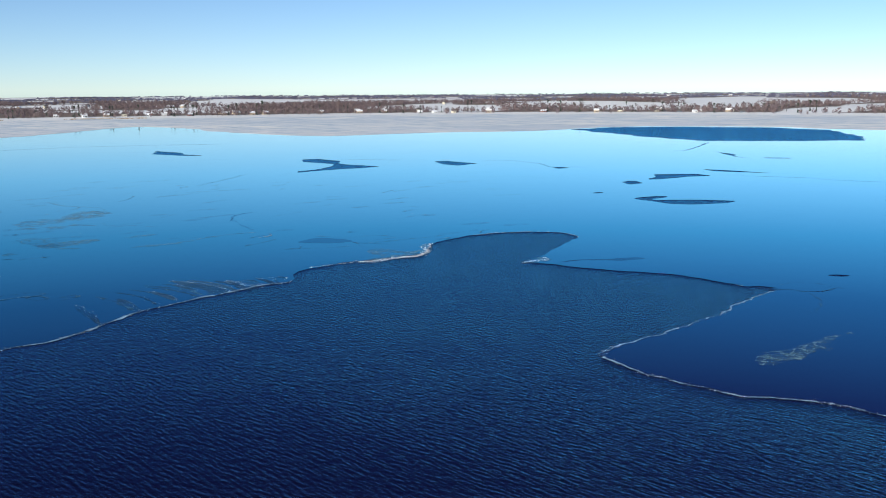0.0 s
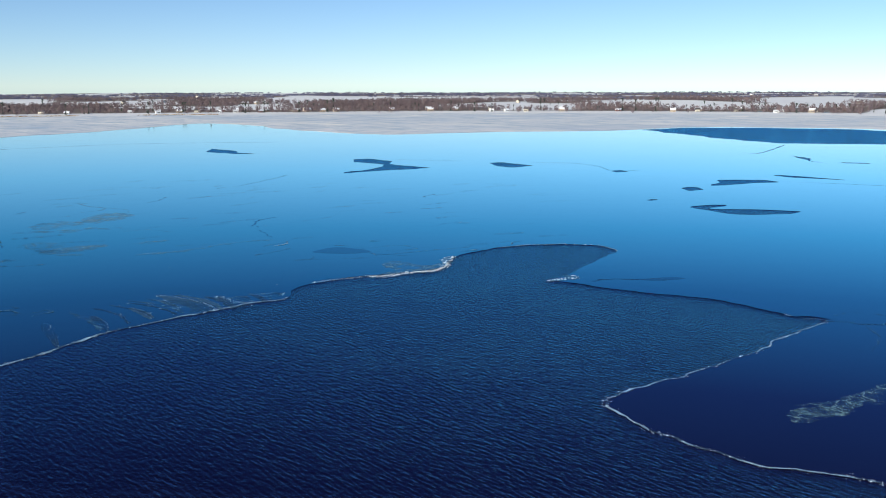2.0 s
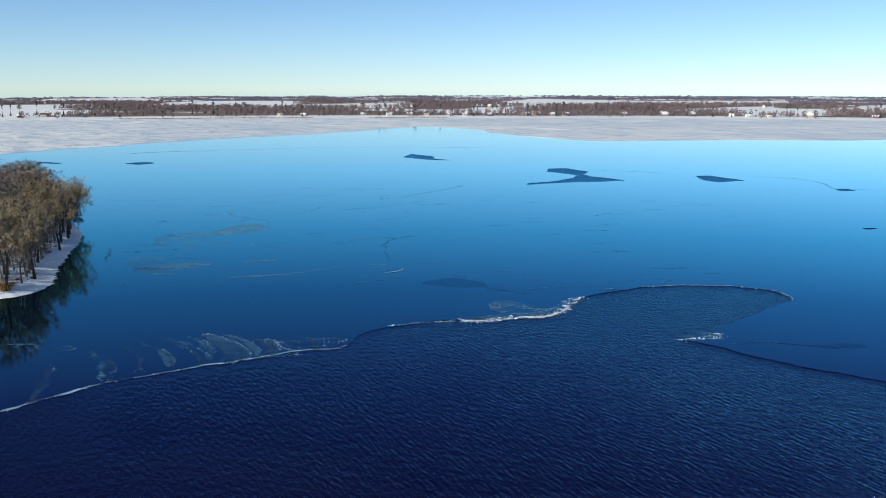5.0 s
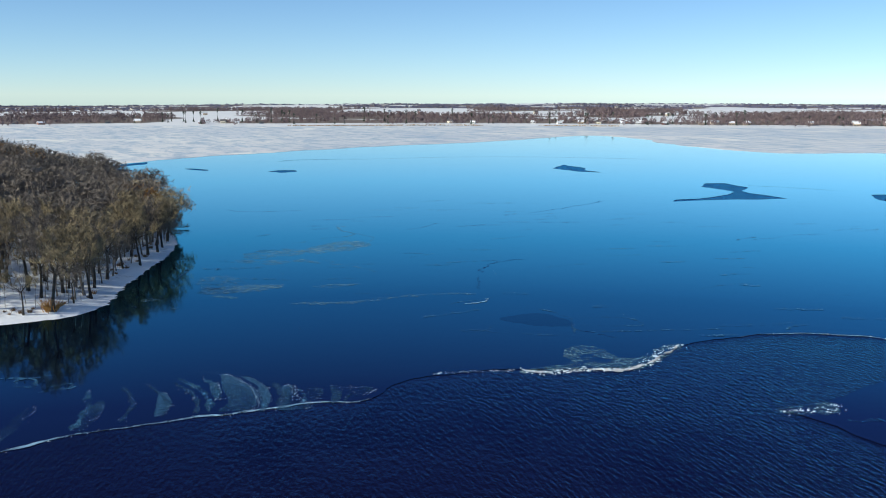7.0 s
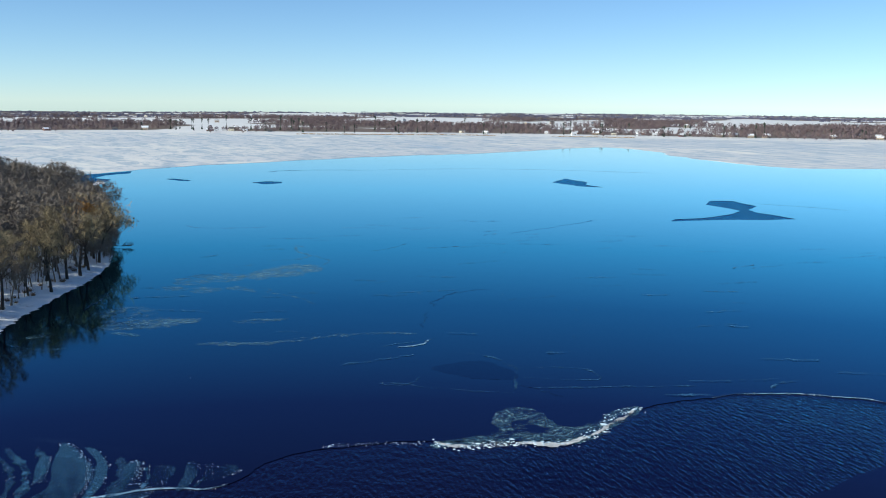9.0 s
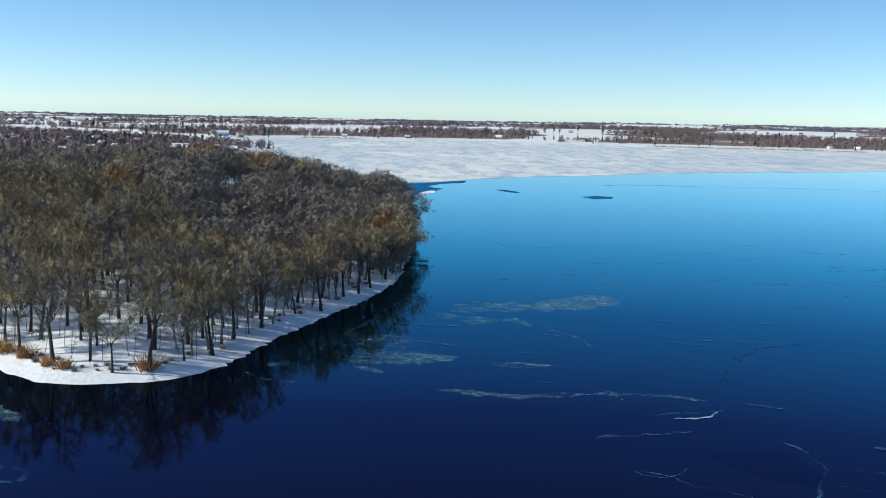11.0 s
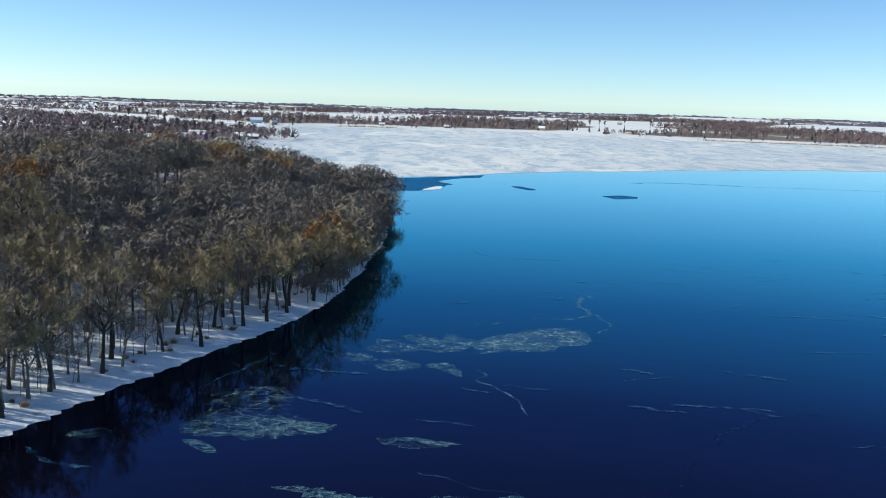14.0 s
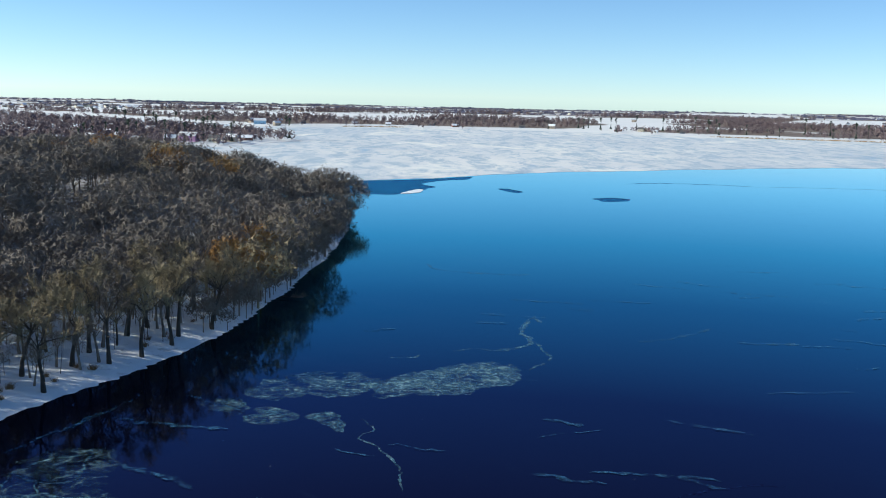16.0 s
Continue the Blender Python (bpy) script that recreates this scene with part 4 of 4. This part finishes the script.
for k in range(34):
    x, y = wander.uniform(-170, -20), wander.uniform(280, 470)
    if not inside(np.array([(x, y)]), open_water)[0] and shore_distance(np.array([(x, y)]), pen_loop)[0] < -4:
        crumbs.append((x, y, wander.uniform(0.035, 0.10)))
CRACKS = [
    ([(-95, 468), (-99, 461), (-101, 452), (-99, 444), (-96, 434)], 0.8),
    ([(-92, 427), (-88, 418), (-83, 408)], 0.35),
    ([(-155, 599), (-149, 628), (-145, 655), (-144, 677)], 0.8),
    ([(-99, 819), (-67, 815), (-44, 808)], 0.9),
    ([(7, 798), (39, 793), (56, 762), (62, 731), (74, 729), (92, 725)], 0.9),
    ([(183, 922), (191, 912), (206, 939), (244, 1040)], 2.2),
    ([(215, 890), (218, 855), (216, 823), (222, 811)], 1.6),
    ([(-39.5, 373.5), (-32, 370.8), (-26, 369.5)], 0.5),
    ([(-508, 853), (-503, 882), (-484, 907), (-459, 925)], 3.5),
    ([(-459, 925), (-405, 999), (-330, 1040), (-240, 1060)], 1.4),
    ([(31, 330), (45, 333), (56, 335)], 1.6),
    ([(157, 656), (208, 633), (224, 614), (330, 540)], 0.7),
    ([(84, 283), (96, 280), (104, 283)], 1.4),
]
for k, (points, width) in enumerate(CRACKS):
    tagged(frost_ribbon("ice_crack", points, width, WATER, 0.094 + 0.001 * k, "dark open crack through the lake ice", 2.0, k + 80), category="crack", group="cracks")

cv, cf = [], []
grit = np.random.default_rng(5)
for x, y, size in crumbs:
    k = len(cv)
    turn = grit.random() * 6.28
    for i in range(4):
        reach = size * grit.uniform(0.6, 1.5)
        cv.append((x + math.cos(turn + i * 1.57) * reach, y + math.sin(turn + i * 1.57) * reach, 0.07))
    cv.append((x + grit.normal(0, 0.2) * size, y + grit.normal(0, 0.2) * size, 0.10 + size * grit.uniform(0.2, 0.6)))
    cf += [[k + i, k + (i + 1) % 4, k + 4] for i in range(4)]
tagged(mesh_object("ice_crumbs", cv, cf, CRUMB), "white crumbs of broken ice along the edges", "ice", kind="stuff")


frost_patch("snow_floe", [(-506, 668), (-524, 690), (-522, 695), (-508, 682)], SNOW, 0.2, "white snow floe drifting in the dark lead", 0.8, 2.0)


# ---- houses ----
WALLS = [solid_material(n, a, b, 0.8, 0.8) for n, a, b in (("white_siding", (0.68, 0.68, 0.66), (0.80, 0.79, 0.76)), ("tan_siding", (0.42, 0.34, 0.25), (0.55, 0.46, 0.35)), ("slate_siding", (0.14, 0.17, 0.21), (0.22, 0.26, 0.31)), ("brick_red", (0.22, 0.10, 0.075), (0.34, 0.17, 0.12)), ("cream_siding", (0.60, 0.54, 0.42), (0.72, 0.66, 0.53)))]
MAUVE = solid_material("mauve_siding", (0.34, 0.18, 0.34), (0.46, 0.27, 0.46), 0.8)
SKY_BLUE = solid_material("pale_blue_siding", (0.28, 0.46, 0.62), (0.38, 0.56, 0.70), 0.8)
ROOF_SNOW = solid_material("snowy_roof", (0.62, 0.63, 0.66), (0.82, 0.82, 0.83), 0.5)
ROOF_DARK = solid_material("shingle_roof", (0.07, 0.065, 0.065), (0.15, 0.14, 0.135), 2.0)
GLASS = solid_material("window_glass", (0.02, 0.025, 0.03), (0.05, 0.055, 0.06), 1.0, 0.15, 0.0)


def box(bm, x0, y0, z0, x1, y1, z1):
    v = [bm.verts.new(p) for p in ((x0, y0, z0), (x1, y0, z0), (x1, y1, z0), (x0, y1, z0), (x0, y0, z1), (x1, y0, z1), (x1, y1, z1), (x0, y1, z1))]
    for q in ((0, 3, 2, 1), (4, 5, 6, 7), (0, 1, 5, 4), (1, 2, 6, 5), (2, 3, 7, 6), (3, 0, 4, 7)):
        bm.faces.new([v[i] for i in q])


def house(width, depth, eaves, ridge, wall, roof, label):
    thing = tagged(new("house"), label, "house", "houses round the lake")
    bm = bmesh.new()
    w, d = width / 2, depth / 2
    pts = [bm.verts.new(p) for p in ((-w, -d, -1), (w, -d, -1), (w, d, -1), (-w, d, -1), (-w, -d, eaves), (w, -d, eaves), (w, d, eaves), (-w, d, eaves), (-w, 0, ridge), (w, 0, ridge))]
    for q in ((0, 1, 5, 4), (2, 3, 7, 6), (1, 2, 6, 9, 5), (3, 0, 4, 8, 7), (0, 3, 2, 1)):
        bm.faces.new([pts[i] for i in q])
    part("wall", bm, wall, thing)
    bm = bmesh.new()
    slope = (ridge - eaves) / d
    for side in (-1, 1):
        e, low = side * (d + 0.6), eaves - 0.6 * slope
        ring = [bm.verts.new(p) for p in ((-w - 0.5, e, low), (w + 0.5, e, low), (w + 0.5, 0, ridge), (-w - 0.5, 0, ridge), (-w - 0.5, e, low + 0.35), (w + 0.5, e, low + 0.35), (w + 0.5, 0, ridge + 0.35), (-w - 0.5, 0, ridge + 0.35))]
        for q in ((0, 1, 2, 3), (4, 5, 6, 7), (0, 1, 5, 4), (1, 2, 6, 5), (3, 0, 4, 7)):
            bm.faces.new([ring[i] for i in q])
    part("roof", bm, roof, thing)
    bm = bmesh.new()
    box(bm, w * 0.4, d * 0.2, eaves, w * 0.4 + 0.9, d * 0.2 + 0.9, ridge + 1.2)
    part("chimney", bm, WALLS[3], thing)
    for k in range(3):
        for side in (-1, 1):
            bm = bmesh.new()
            x = (-0.6 + 0.6 * k) * w
            box(bm, x - 0.7, side * d - 0.05, 1.0, x + 0.7, side * d + 0.05, 2.4)
            part("window", bm, GLASS, thing)
    bm = bmesh.new()
    box(bm, w * 0.22, -d - 0.06, 0.0, w * 0.22 + 1.0, -d + 0.06, 2.05)
    part("door", bm, ROOF_DARK, thing)
    return thing


KINDS = [
    (9.5, 7.5, 2.9, 5.4, WALLS[0], ROOF_SNOW, "white-sided house with a snow-covered gable roof"),
    (10.5, 8, 4.8, 7.4, WALLS[1], ROOF_SNOW, "two-storey tan house with a snow-covered roof"),
    (9, 7, 2.8, 5.2, WALLS[2], ROOF_DARK, "slate-grey house with a dark shingle roof"),
    (10, 8, 4.8, 7.6, WALLS[4], ROOF_DARK, "two-storey cream house with a dark roof"),
    (12, 8, 3.0, 5.4, WALLS[3], ROOF_SNOW, "low red-brick house with a snowy roof"),
    (12, 9, 5.0, 8.0, WALLS[1], ROOF_SNOW, "large tan house with a snowy roof"),
]
town = np.random.default_rng(3)
spots = []
shore = curve_through(FAR_SHORE, 10, False)
walked = 0
while walked < len(shore) - 2:
    p, q = shore[walked], shore[walked + 1]
    inland = np.array((-(q - p)[1], (q - p)[0])) / 10
    inland = inland if shore_distance(np.array([p + inland * 60]), lake_loop)[0] < 0 else -inland
    if p[0] < 560 and not -1180 < p[0] < -960:
        for back in (town.uniform(34, 75), *( [town.uniform(70, 150)] if town.random() < 0.5 else [])):
            spots.append((*(p + inland * back), math.degrees(math.atan2((q - p)[1], (q - p)[0])) + town.normal(0, 12)))
    walked += int(town.choice((3, 4, 5, 7, 11)))
for x, y in ((-1110, 860), (-1085, 842), (-1060, 812), (-1046, 786), (-1040, 735), (-1010, 690), (-985, 655), (-1130, 815), (-1105, 740), (-1090, 700), (-1060, 660), (-1150, 770), (-1180, 720), (-1130, 670), (-1220, 780), (-1030, 620), (-1240, 700), (-1300, 760), (-1200, 640), (-1320, 690)):
    spots.append((x, y, town.uniform(20, 75)))
for ring in range(6):
    for k in range(17):
        a, r = radians(63.5 + k * 0.85 + town.normal(0, 0.15)), 2680 + ring * 62 + town.normal(0, 10)
        spots.append((CENTRE[0] - math.sin(a) * r, CENTRE[1] + math.cos(a) * r, town.uniform(0, 180)))
for k in range(36):
    a, r = radians(town.uniform(-24, 60)), town.uniform(2500, 3700)
    spots.append((CENTRE[0] - math.sin(a) * r, CENTRE[1] + math.cos(a) * r, town.uniform(0, 180)))
heights, away_from = land_height(np.array([s[:2] for s in spots]))
models = [house(*k) for k in KINDS]
fresh = set(range(len(models)))
for (x, y, turn), z, d in zip(spots, heights, away_from):
    if d < 6:
        continue
    k = int(town.integers(len(models)))
    m = pose(x, y, z + 0.1, 0, 0, turn)
    if k in fresh:
        fresh.discard(k)
        models[k].matrix_basis = m
    else:
        copy_thing(models[k], m)
for x, y, turn, wall, label in ((-1064, 765, 40, MAUVE, "mauve two-storey lake house with a snowy roof"), (-1630, 1120, 60, SKY_BLUE, "pale blue barn-like house with a snowy roof")):
    z = float(land_height(np.array([(x, y)], float))[0][0])
    house(20, 11, 6.0, 9.5, wall, ROOF_SNOW, label).matrix_basis = pose(x, y, z + 0.1, 0, 0, turn)


# ---- evergreens and reeds ----
def evergreen(seed):
    rng = np.random.default_rng(seed)
    v, f = [], []
    tall = rng.uniform(9, 14)
    for k in range(110):
        u = k / 46
        turn, reach = rng.random() * 6.28, (1 - u) * 2.9 + 0.3
        foot = np.array((0, 0, tall * (0.1 + 0.86 * u)))
        tube(v, f, foot + (0, 0, 0.9), foot + (math.cos(turn) * reach, math.sin(turn) * reach, -0.5), 0.75 * (1 - u) + 0.25, 0, 3)
    return np.array(v), f


pine = scattered(1500, (-1500, 600), (700, 2400), 14, 41, lambda p: (lambda d: (d > 14) & (d < 130))(-shore_distance(p, lake_loop)))[:170]
nz, nd = land_height(pine)
planted("evergreens", [evergreen(s) for s in range(4)], [(x, y, z, rng.uniform(0, 6.28), rng.uniform(0.6, 1.1), rng.integers(4)) for (x, y), z in zip(pine, nz)], EVERGREEN, "dark evergreen trees between the houses", "trees")
cape = scattered(1500, (-2250, 560), (-960, 930), 9, 42, lambda p: -shore_distance(p, lake_loop) > 9)
cz, cd = land_height(cape)
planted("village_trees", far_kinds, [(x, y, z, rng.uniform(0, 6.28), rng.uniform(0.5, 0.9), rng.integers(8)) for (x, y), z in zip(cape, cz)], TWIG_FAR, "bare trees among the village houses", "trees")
reed_kinds = [shrub(s + 60, 26, 2.2, 0.28) for s in range(4)]
reeds = scattered(60000, (-1640, 1250), (-560, 2050), 3.2, 43, lambda p: (lambda d: (d > -8) & (d < 7))(-shore_distance(p, lake_loop)) & (((p[:, 0] > -1150) & (p[:, 0] < -860)) | ((p[:, 0] > -760) & (p[:, 0] < -620)) | (p[:, 0] < -1540)))
planted("reed_belt", reed_kinds, [(x, y, 0.1, rng.uniform(0, 6.28), rng.uniform(0.7, 1.3), rng.integers(4)) for x, y in reeds], REED, "golden dry reeds along the far shore", "reeds")
